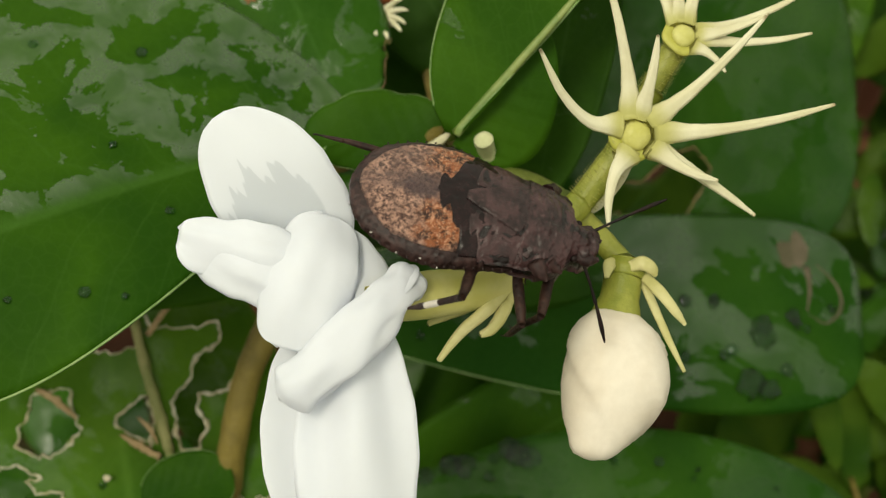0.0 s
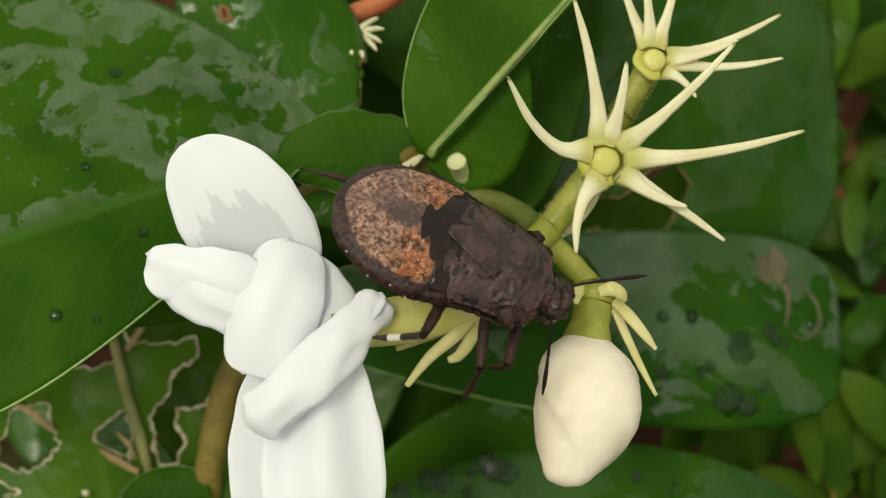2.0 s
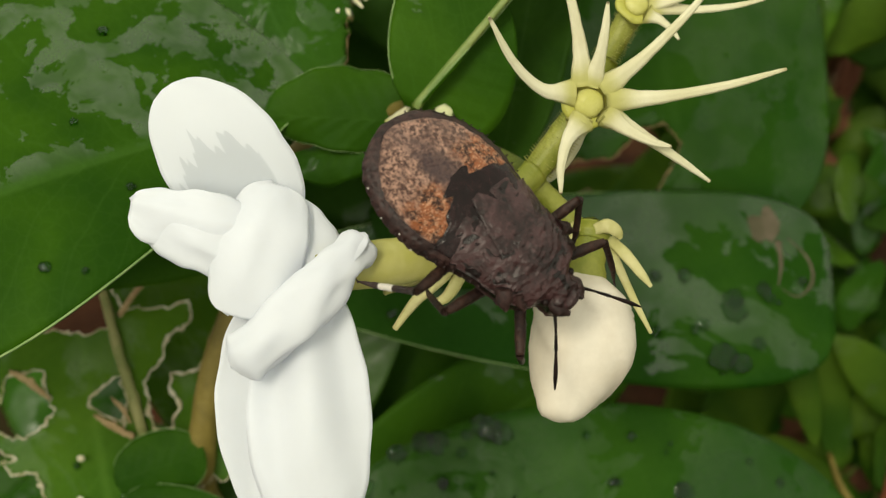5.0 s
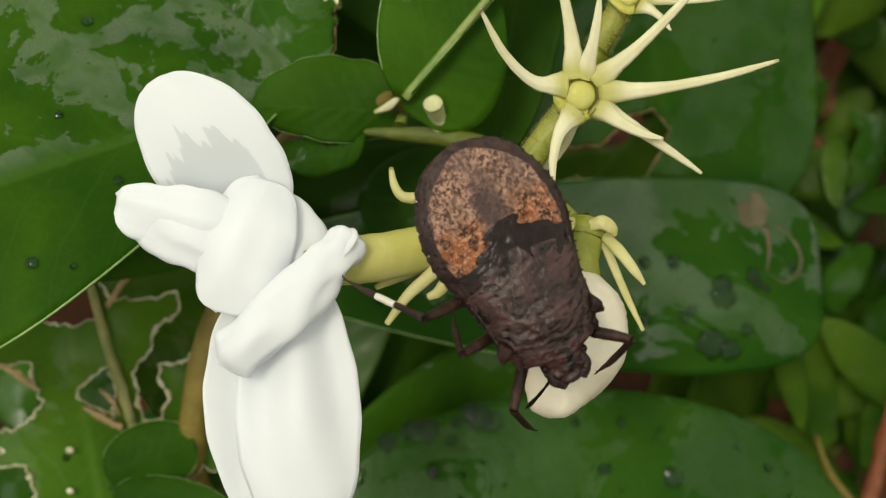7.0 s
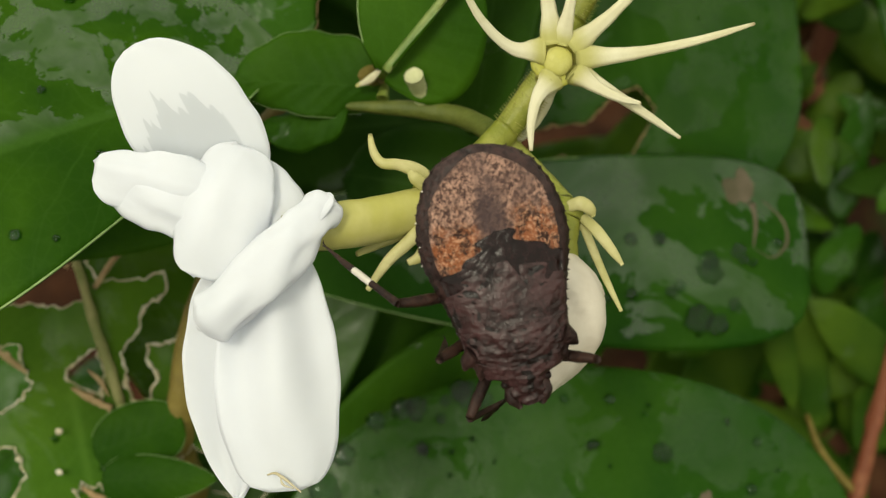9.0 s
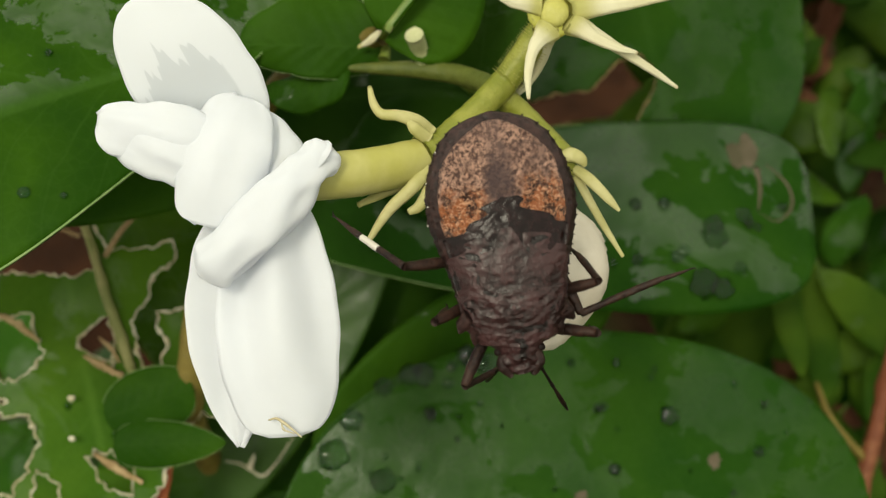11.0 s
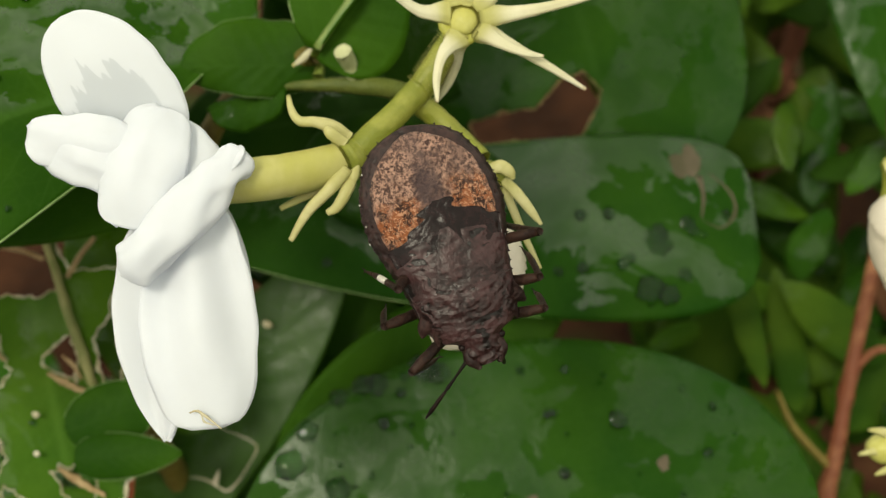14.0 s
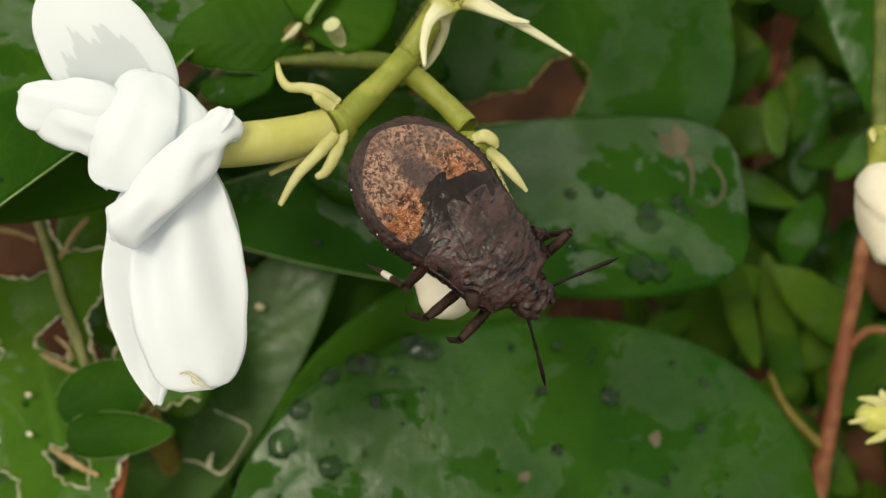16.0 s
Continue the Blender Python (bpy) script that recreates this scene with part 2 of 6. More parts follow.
def disc_material():
    """The abdomen's back: pinkish tan and mottled, rust-red towards the front corners, a dark middle spot."""
    m, nt, b = surface("abdomen_disc")
    o = coords(nt)
    sep = nt.nodes.new("ShaderNodeSeparateXYZ")
    link(nt, coords(nt, "UV"), sep.inputs[0])
    u, v = sep.outputs[0], calc(nt, "ABSOLUTE", calc(nt, "SUBTRACT", sep.outputs[1], 0.5))
    fine, mid = grain(nt, o, 3400, 4, 0.75), grain(nt, o, 1500, 4, 0.7, 0.8)
    tone = blend(nt, between(nt, fine, 0.42, 0.575), (0.080, 0.034, 0.028), (0.64, 0.38, 0.285))
    tone = blend(nt, between(nt, grain(nt, o, 620, 3, 0.6, 0.9), 0.46, 0.62, 0.0, 0.6), tone, (0.135, 0.074, 0.064))
    tone = blend(nt, between(nt, calc(nt, "ADD", v, calc(nt, "MULTIPLY", mid, 0.2)), 0.12, 0.24, 0.45, 0.0), tone, (0.20, 0.125, 0.112))
    ru, rv = calc(nt, "SUBTRACT", u, 0.84), calc(nt, "MULTIPLY", calc(nt, "SUBTRACT", v, 0.27), 1.5)
    away = calc(nt, "SQRT", calc(nt, "ADD", calc(nt, "MULTIPLY", ru, ru), calc(nt, "MULTIPLY", rv, rv)))
    rust_zone = between(nt, calc(nt, "ADD", away, calc(nt, "MULTIPLY", grain(nt, o, 1100, 3, 0.6), 0.55)), 0.44, 0.66, 1.0, 0.0)
    rust = blend(nt, between(nt, grain(nt, o, 1500, 5, 0.75), 0.43, 0.55), (0.040, 0.009, 0.004), (0.40, 0.125, 0.045))
    rust = blend(nt, between(nt, grain(nt, o, 3000, 4, 0.7, 1.5), 0.51, 0.59, 0.0, 0.95), rust, (0.72, 0.39, 0.24))
    tone = blend(nt, rust_zone, tone, rust)
    du, dv = calc(nt, "MULTIPLY", calc(nt, "SUBTRACT", u, 0.55), 0.7), calc(nt, "MULTIPLY", v, 1.5)
    ring = calc(nt, "SQRT", calc(nt, "ADD", calc(nt, "MULTIPLY", du, du), calc(nt, "MULTIPLY", dv, dv)))
    tone = blend(nt, between(nt, calc(nt, "ADD", ring, calc(nt, "MULTIPLY", mid, 0.16)), 0.17, 0.30, 0.8, 0.0), tone, (0.070, 0.042, 0.046))
    value(nt, b.inputs["Base Color"], tone)
    value(nt, b.inputs["Roughness"], calc(nt, "ADD", calc(nt, "MULTIPLY", fine, 0.3), 0.22))
    b.inputs["Specular IOR Level"].default_value = 0.6
    value(nt, b.inputs["Normal"], relief(nt, calc(nt, "ADD", fine, mid), 0.9, 0.0008))
    return m


def pad_material(name, dark, light):
    """Wing pads and shield: dull purplish brown, softly dented, with small black marks."""
    m, nt, b = surface(name)
    o = coords(nt)
    broad, fine = grain(nt, o, 520, 4, 0.6, 0.5), grain(nt, o, 2400, 4, 0.65)
    tone = blend(nt, between(nt, broad, 0.36, 0.66), dark, light)
    tone = blend(nt, calc(nt, "MULTIPLY", between(nt, fine, 0.5, 0.7), 0.5), tone, tuple(1.6 * c for c in light))
    marks = between(nt, grain(nt, o, 620, 2, 0.5, 1.2), 0.615, 0.635)
    tone = blend(nt, marks, tone, (0.006, 0.003, 0.003))
    value(nt, b.inputs["Base Color"], tone)
    value(nt, b.inputs["Roughness"], calc(nt, "ADD", calc(nt, "MULTIPLY", fine, 0.50), 0.10))
    b.inputs["Specular IOR Level"].default_value = 0.38
    height = calc(nt, "ADD", calc(nt, "MULTIPLY", fine, 0.35), calc(nt, "SUBTRACT", broad, calc(nt, "MULTIPLY", marks, 0.4)))
    value(nt, b.inputs["Normal"], relief(nt, height, 0.6, 0.0004))
    return m


def ground_material():
    m, nt, b = surface("soil")
    o = coords(nt)
    tone = blend(nt, between(nt, grain(nt, o, 45, 5, 0.6), 0.35, 0.65), (0.026, 0.0105, 0.005), (0.070, 0.028, 0.013))
    tone = blend(nt, between(nt, grain(nt, o, 16, 3, 0.5), 0.5, 0.62, 0.0, 0.8), tone, (0.03, 0.055, 0.014))
    value(nt, b.inputs["Base Color"], tone)
    b.inputs["Roughness"].default_value = 0.95
    b.inputs["Specular IOR Level"].default_value = 0.1
    value(nt, b.inputs["Normal"], relief(nt, grain(nt, o, 320, 5, 0.65), 0.9, 0.004))
    return m


def water_material():
    m, nt, b = surface("water")
    b.inputs["Base Color"].default_value = (0.30, 0.60, 0.22, 1)
    b.inputs["Roughness"].default_value, b.inputs["IOR"].default_value = 0.02, 1.33
    b.inputs["Transmission Weight"].default_value = 1.0
    b.inputs["Specular IOR Level"].default_value = 0.3
    return m


LEAF_BRIGHT = leaf_material("bright_leaf", (0.022, 0.072, 0.003), (0.042, 0.112, 0.005), 0.12, 8, 0.3, 140, ribbed=0.35)
LEAF_WET = leaf_material("wet_leaf", (0.014, 0.054, 0.002), (0.032, 0.092, 0.003), 0.47, 8, 1.05, 170, ribbed=0.35, upper=0.08, soft=0.012, half=True)
# Darker copy of the bright leaf: shade put into the green of leaves behind.
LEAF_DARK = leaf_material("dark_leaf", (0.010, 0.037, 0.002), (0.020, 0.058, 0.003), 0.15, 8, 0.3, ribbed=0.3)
LEAF_GLOSS = leaf_material("glossy_leaf", (0.009, 0.045, 0.002), (0.020, 0.068, 0.004), 0.58, 8, 0.75, 75, ribbed=0.08, upper=-0.25)
LEAF_MID = leaf_material("mid_leaf", (0.015, 0.062, 0.003), (0.030, 0.092, 0.006), 0.45, 9, 0.5, 150, ribbed=0.2)
LEAF_PLAIN = leaf_material("plain_leaf", (0.014, 0.054, 0.002), (0.032, 0.090, 0.004), 0.0, 8, 0.2, 120, ribbed=0.12)
LEAF_GREY = leaf_material("grey_leaf", (0.026, 0.072, 0.008), (0.040, 0.094, 0.012), 1.7, 9, 0.22, 60, ribbed=0.10, soft=0.06)
LEAF_BROAD = leaf_material("broad_leaf", (0.012, 0.052, 0.003), (0.023, 0.074, 0.004), 0.66, 7, 0.24, 120, ribbed=0.15, soft=0.02)
LEAF_OLD = leaf_material("chewed_leaf", (0.034, 0.102, 0.005), (0.070, 0.152, 0.010), 0.40, 9, 0.3, 90, 0.6, ribbed=0.25, soft=0.05)
LEAF_FAR = leaf_material("undergrowth_leaf", (0.018, 0.056, 0.003), (0.066, 0.125, 0.010), 0.15, 5, 0.15, 60, ribbed=0.04)
MIDRIB = soft_material("midrib", (0.13, 0.20, 0.045), (0.22, 0.27, 0.08), 500, 0.45, 0, 0.3)
BARE = soft_material("bare_rib", (0.17, 0.19, 0.055), (0.27, 0.255, 0.10), 400, 0.6, 0, 0.5)
RIM = soft_material("chewed_rim", (0.64, 0.60, 0.46), (0.44, 0.38, 0.23), 600, 0.7, 0, 0.3)
TAN = soft_material("dry_shred", (0.26, 0.17, 0.075), (0.40, 0.29, 0.15), 500, 0.7, 0, 0.4)
BROWN_RIM = soft_material("brown_rim", (0.13, 0.085, 0.035), (0.22, 0.16, 0.06), 500, 0.7, 0, 0.3)
SCAR = soft_material("dry_scar", (0.060, 0.056, 0.030), (0.105, 0.085, 0.058), 300, 0.7, 0, 0.4, 0.15)
RUST_SCAR = soft_material("rust_scar", (0.05, 0.022, 0.008), (0.16, 0.085, 0.03), 300, 0.7, 0, 0.4, 0.15)
EDGE = soft_material("leaf_edge", (0.16, 0.27, 0.08), (0.24, 0.34, 0.13), 500, 0.5, 0, 0.2)
PETAL = petal_material()
DIMMED = dimmed_material()
TUBE = soft_material("corolla_tube", (0.45, 0.43, 0.11), (0.56, 0.53, 0.22), 160, 0.42, 0.12, 0.1)
SEPAL = lobe_material()
SEPAL_GREEN = soft_material("green_sepal", (0.47, 0.445, 0.165), (0.60, 0.56, 0.28), 260, 0.5, 0.15, 0.15)
CALYX = soft_material("calyx", (0.19, 0.215, 0.022), (0.29, 0.30, 0.052), 350, 0.45, 0.1, 0.3)
CUP = soft_material("calyx_cup", (0.36, 0.36, 0.055), (0.46, 0.45, 0.10), 350, 0.45, 0.1, 0.2)
OVARY = soft_material("ovary", (0.48, 0.46, 0.11), (0.58, 0.56, 0.20), 400, 0.4, 0.1, 0.2)
BUD = soft_material("bud_petal", (0.69, 0.615, 0.50), (0.76, 0.70, 0.60), 150, 0.5, 0.12, 0.1, 0.35)
STEM = soft_material("green_stem", (0.15, 0.22, 0.03), (0.26, 0.31, 0.06), 200, 0.5, 0, 0.5)
BRANCH = soft_material("green_branch", (0.055, 0.080, 0.008), (0.105, 0.125, 0.020), 220, 0.6, 0, 0.6)
BARK = soft_material("young_bark", (0.12, 0.092, 0.014), (0.19, 0.145, 0.028), 220, 0.6, 0, 0.8)
RED_BARK = soft_material("red_bark", (0.16, 0.044, 0.016), (0.32, 0.14, 0.06), 240, 0.6, 0, 0.8)
RED_TWIG = soft_material("red_twig", (0.28, 0.060, 0.022), (0.40, 0.12, 0.045), 260, 0.6, 0, 0.8)
LITTER = soft_material("dead_leaf", (0.085, 0.036, 0.020), (0.17, 0.080, 0.040), 90, 0.85, 0.1, 0.6, 0.1)
LITTER_RED = soft_material("red_dead_leaf", (0.080, 0.024, 0.013), (0.14, 0.052, 0.028), 90, 0.8, 0.1, 0.6, 0.15)
CUT = soft_material("cut_wood", (0.42, 0.45, 0.22), (0.55, 0.56, 0.32), 500, 0.6, 0, 0.4)
GRASS = soft_material("grass", (0.045, 0.105, 0.014), (0.10, 0.17, 0.025), 60, 0.5, 0.2, 0.2)
CRUST = crust_material("dark_cuticle", (0.012, 0.0046, 0.0042), (0.042, 0.020, 0.018), 1100, 0.5, 0.5, 0.3, 0.00025)
CRUST_BLACK = crust_material("black_cuticle", (0.004, 0.002, 0.002), (0.014, 0.006, 0.005), 900, 0.5, 0.4, 0.2, 0.0002)
LEG = crust_material("leg_cuticle", (0.010, 0.0042, 0.0034), (0.034, 0.015, 0.010), 1200, 0.55, 0.4, 0.25, 0.0002)
DISC = disc_material()
SADDLE = crust_material("shiny_saddle", (0.006, 0.0025, 0.0027), (0.016, 0.006, 0.0065), 700, 0.24, 0.5, 0.24, 0.0002)
PAD = pad_material("wing_pad_cuticle", (0.012, 0.0045, 0.0045), (0.050, 0.0225, 0.0235))
PALE = soft_material("pale_band", (0.64, 0.61, 0.56), (0.56, 0.52, 0.46), 900, 0.5, 0, 0.1)
SOIL = ground_material()
WATER = water_material()


# ---- shapes: all in millimetres ----
ORIGIN = {}


def thing(name, origin, label, category, group=""):
    ob = new(name)
    ob.empty_display_size = 0.002
    ob.matrix_world = VIEW @ Matrix.Translation(Vector(origin) / 1000)
    ORIGIN[ob] = np.array(origin, float)
    return tagged(ob, label, category, group)


def mesh_of(name, shape, materials, centre):
    verts, faces, *more = shape
    data = bpy.data.meshes.new(name)
    data.from_pydata(((np.asarray(verts, float) - centre) / 1000).tolist(), [], faces)
    for m in materials if isinstance(materials, tuple) else (materials,):
        data.materials.append(m)
    data.polygons.foreach_set("use_smooth", [True] * len(data.polygons))
    if more and more[0] is not None:
        layer = data.uv_layers.new(name="along_across")
        loops = np.empty(len(data.loops), int)
        data.loops.foreach_get("vertex_index", loops)
        layer.data.foreach_set("uv", np.asarray(more[0], float)[loops].ravel())
    if len(more) > 1:
        data.polygons.foreach_set("material_index", more[1])
    data.update()
    return data


def part(name, shape, material, parent, label=""):
    """One mesh under a thing or under a part of it."""
    centre = ORIGIN[parent]
    ob = new(name, mesh_of(name, shape, material, centre))
    ob.parent = parent
    ORIGIN[ob] = centre
    return tagged(ob, label)


def joined(*shapes):
    verts, faces, at = [], [], 0
    for s in shapes:
        verts.append(np.asarray(s[0], float))
        faces += [[i + at for i in f] for f in s[1]]
        at += len(s[0])
    return np.concatenate(verts), faces


def unit(v):
    return np.asarray(v, float) / (np.linalg.norm(v) + 1e-12)


def smooth_line(points, n=24):
    """A Catmull-Rom line through a few points."""
    p = np.asarray(points, float)
    p = np.concatenate([[2 * p[0] - p[1]], p, [2 * p[-1] - p[-2]]])
    out = []
    for s in np.linspace(0, len(p) - 3, n):
        i = min(int(s), len(p) - 4)
        x = s - i
        a, b, c, d = p[i : i + 4]
        out.append(0.5 * (2 * b + (c - a) * x + (2 * a - 5 * b + 4 * c - d) * x**2 + (3 * b - a - 3 * c + d) * x**3))
    return np.array(out)


def tube(points, radius, n=20, sides=10, flat=1.0, facing=(0, 0, 1), rough=0.0, seed=0, ends=True, pace=0.7):
    """A tapered round or flattened rod along a smooth line; radius: numbers spread evenly along it."""
    line = smooth_line(points, n) if len(points) < n else np.asarray(points, float)
    n = len(line)
    r = np.interp(np.linspace(0, 1, n), np.linspace(0, 1, len(np.atleast_1d(radius))), np.atleast_1d(radius))
    way = np.gradient(line, axis=0)
    verts, uv = [], []
    up = np.asarray(facing, float)
    for i in range(n):
        d = unit(way[i])
        side = unit(np.cross(d, up)) if abs(unit(d) @ unit(up)) < 0.98 else unit(np.cross(d, up + (0.3, 0.5, 0.1)))
        top = np.cross(side, d)
        for k in range(sides):
            a = 2 * math.pi * k / sides
            bulge = 1 + (rough * noise.noise(Vector((i * pace + seed, math.cos(a) * 1.3, math.sin(a) * 1.3))) if rough else 0)
            verts.append(line[i] + r[i] * bulge * (math.cos(a) * side + flat * math.sin(a) * top))
            uv.append((i / (n - 1), k / sides))
    faces = [[i * sides + k, i * sides + (k + 1) % sides, (i + 1) * sides + (k + 1) % sides, (i + 1) * sides + k] for i in range(n - 1) for k in range(sides)]
    if ends:
        for i, way_out in ((0, -1), (n - 1, 1)):
            verts.append(line[i] + way_out * unit(way[i]) * r[i] * 0.45)
            uv.append((i / (n - 1), 0.5))
            ring = [i * sides + k for k in range(sides)]
            faces += [[ring[k], ring[(k + 1) % sides], len(verts) - 1][:: -way_out] for k in range(sides)]
    return np.array(verts), faces, np.array(uv)


def ball(centre, radii, rings=10, sides=16, axis=(0, 0, 1), rough=0.0, seed=0):
    c, z = np.asarray(centre, float), unit(axis)
    x = unit(np.cross(z, (0.31, 0.9, 0.2)))
    y = np.cross(z, x)
    verts = [c + z * radii[2]]
    for i in range(1, rings):
        p = math.pi * i / rings
        for k in range(sides):
            a = 2 * math.pi * k / sides
            v = np.array((math.sin(p) * math.cos(a), math.sin(p) * math.sin(a), math.cos(p)))
            s = 1 + (rough * noise.noise(Vector(v * 1.7) + Vector((seed, 0, 0))) if rough else 0)
            verts.append(c + s * (x * v[0] * radii[0] + y * v[1] * radii[1] + z * v[2] * radii[2]))
    verts.append(c - z * radii[2])
    last = len(verts) - 1
    faces = [[0, 1 + k, 1 + (k + 1) % sides] for k in range(sides)]
    faces += [[1 + i * sides + k, 1 + (i + 1) * sides + k, 1 + (i + 1) * sides + (k + 1) % sides, 1 + i * sides + (k + 1) % sides] for i in range(rings - 2) for k in range(sides)]
    base = 1 + (rings - 2) * sides
    faces += [[base + k, last, base + (k + 1) % sides] for k in range(sides)]
    return np.array(verts), faces


class Blade:
    """A leaf or petal: a thin solid along a line from base to tip, arched, curled, folded and waved."""

    def __init__(self, base, tip, width, facing=(0, 0, 1), a=0.55, b=0.75, arch=0.0, curl=0.0, fold=0.0, wave=0.0, waves=2.2, twist=0.0, skew=(1.0, 1.0), ragged=0.0, seed=0.0, sway=0.0, crease=0.0, lump=0.0):
        self.base, self.tip = np.asarray(base, float), np.asarray(tip, float)
        self.length = np.linalg.norm(self.tip - self.base)
        self.d = (self.tip - self.base) / self.length
        self.n = unit(np.asarray(facing, float) - self.d * (np.asarray(facing, float) @ self.d))
        self.side = np.cross(self.n, self.d)
        self.width, self.a, self.b, self.arch, self.curl, self.fold = width, a, b, arch, curl, fold
        self.wave, self.waves, self.twist, self.skew, self.ragged, self.seed, self.sway, self.crease, self.lump = wave, waves, twist, skew, ragged, seed, sway, crease, lump
        low, high = a if isinstance(a, tuple) else (a, a)
        self.a = (low, high)
        self.most = tuple((q / (q + b)) ** q * (b / (q + b)) ** b for q in self.a)

    def point(self, u, v):
        u, v = np.broadcast_arrays(np.asarray(u, float), np.asarray(v, float))
        uc = u.clip(0.0005, 0.9995)
        half = self.width / 2 * np.where(v < 0, uc ** self.a[0] / self.most[0], uc ** self.a[1] / self.most[1]) * (1 - uc) ** self.b
        if self.ragged:
            half = half * (1 + self.ragged * (np.sin(uc * 13 + self.seed + np.sign(v)) * 0.6 + np.sin(uc * 29 + self.seed * 2 + 2 * np.sign(v)) * 0.4))
        h = half * v * np.where(v < 0, self.skew[0], self.skew[1])
        if abs(self.curl) > 1e-6:
            k = self.curl / (self.width / 2)
            y, z = np.sin(k * h) / k, (1 - np.cos(k * h)) / k
        else:
            y, z = h, 0 * h
        z = z + self.fold * np.abs(h) + self.arch * 4 * u * (1 - u)
        z = z + self.wave * self.width / 2 * np.sin(2 * math.pi * self.waves * u + self.seed + np.where(v > 0, 1.9, 0.0)) * v * v
        z = z + self.crease * np.sin(5.5 * v + self.seed + 1.2 * np.sin(4 * u + self.seed)) * np.sin(math.pi * u.clip(0, 1)) ** 0.5
        if self.lump:
            q = self.seed
            z = z + self.lump * (np.sin(6.1 * u + 2.3 * v + q) * np.sin(3.7 * v - 2.9 * u + 2 * q) + 0.22 * np.sin(9.3 * u - 4.1 * v + 3 * q) * np.sin(5.3 * v + 4.1 * u + q) + 0.03 * np.sin(27 * u + 11 * v + q) * np.sin(19 * v - 13 * u)) * np.sin(math.pi * u.clip(0, 1)) ** 0.4
        y = y + self.sway * 4 * u * (1 - u)
        t = self.twist * u
        side = self.side * np.cos(t)[..., None] + self.n * np.sin(t)[..., None]
        up = self.n * np.cos(t)[..., None] - self.side * np.sin(t)[..., None]
        return self.base + self.d * (self.length * u)[..., None] + side * y[..., None] + up * z[..., None]

    def normal(self, u, v):
        e = 0.004
        n = np.cross(self.point(np.add(u, e), v) - self.point(np.subtract(u, e), v), self.point(u, np.add(v, e)) - self.point(u, np.subtract(v, e)))
        return n / (np.linalg.norm(n, axis=-1, keepdims=True) + 1e-12)

    def solid(self, thick=0.25, nu=36, nv=14, holes=()):
        us, vs = np.linspace(0.002, 0.998, nu + 1), np.linspace(-1, 1, nv + 1)
        U, V = np.meshgrid(us, vs, indexing="ij")
        top = self.point(U, V).reshape(-1, 3)
        low = top - self.normal(U.clip(0.01, 0.99), V.clip(-0.97, 0.97)).reshape(-1, 3) * thick
        uv = np.stack([U.ravel(), V.ravel() / 2 + 0.5], 1)
        w, count = nv + 1, len(top)
        keep = np.ones((nu, nv), bool)
        for hole in holes:
            mu, mv = (us[1:] + us[:-1]) / 2, (vs[1:] + vs[:-1]) / 2
            MU, MV = np.meshgrid(mu, mv, indexing="ij")
            keep &= ~hole.covers(MU, MV)
        faces = []
        for i in range(nu):
            for j in range(nv):
                if keep[i, j]:
                    q = [i * w + j, (i + 1) * w + j, (i + 1) * w + j + 1, i * w + j + 1]
                    faces += [q, [k + count for k in q[::-1]]]
                    for gone, e in (((i, j - 1), (1, 0)), ((i + 1, j), (2, 1)), ((i, j + 1), (3, 2)), ((i - 1, j), (0, 3))):
                        if not (0 <= gone[0] < nu and 0 <= gone[1] < nv) or not keep[gone]:
                            faces.append([q[e[0]], q[e[1]], q[e[1]] + count, q[e[0]] + count])
        return np.concatenate([top, low]), faces, np.concatenate([uv, uv])

    def along(self, v=0.0, lift=0.0, start=0.01, end=0.98, n=26):
        u = np.linspace(start, end, n)
        return self.point(u, np.full(n, v)) + self.normal(u, np.full(n, v * 0.97)) * lift


class Hole:
    """An uneven hole eaten into a leaf, in the leaf's own along and across."""

    def __init__(self, u, v, ru, rv, seed=0.0, jag=0.35, fine=0.12, lean=0.0):
        self.lean = lean
        self.u, self.v, self.ru, self.rv, self.seed, self.jag, self.fine = u, v, ru, rv, seed, jag, fine

    def reach(self, a):
        rnd, out = np.random.RandomState(int(self.seed * 100) + 7), 1.0
        for k in range(2, 40):
            size = (self.jag if k < 6 else self.fine * 2.2) * rnd.uniform(0.2, 1.0) / (k / 2) ** (1.0 if k < 6 else 0.75)
            out = out + size * np.sin(k * a + rnd.uniform(0, 6.28))
        return out

    def covers(self, U, V):
        x, y = (U - self.u) / self.ru, (V - self.v + self.lean * (U - self.u)) / self.rv
        return np.hypot(x, y) < self.reach(np.arctan2(y, x))

    def rim(self, blade, radius, others=(), lift=0.05, n=110):
        a = np.linspace(0, 2 * math.pi, n)
        r = self.reach(a)
        u, v = self.u + self.ru * r * np.cos(a), self.v + self.rv * r * np.sin(a) - self.lean * self.ru * r * np.cos(a)
        inside = (u > 0.01) & (u < 0.99) & (np.abs(v) < 0.99)
        for other in others:
            inside &= (other is self) | ~other.covers(u, v)
        pieces, run = [], []
        for k in range(n):
            if inside[k]:
                run.append(k)
            if (not inside[k] or k == n - 1) and len(run) > 3:
                line = blade.point(u[run], v[run]) + blade.normal(u[run], v[run] * 0.97) * lift
                pieces.append(tube(line, [radius, radius * 2.2, radius * 0.7, radius * 1.8, radius * 0.6, radius * 1.6, radius], n=len(run), sides=5, rough=0.5, seed=self.seed)[:2])
            if not inside[k]:
                run = []
        return joined(*pieces) if pieces else None


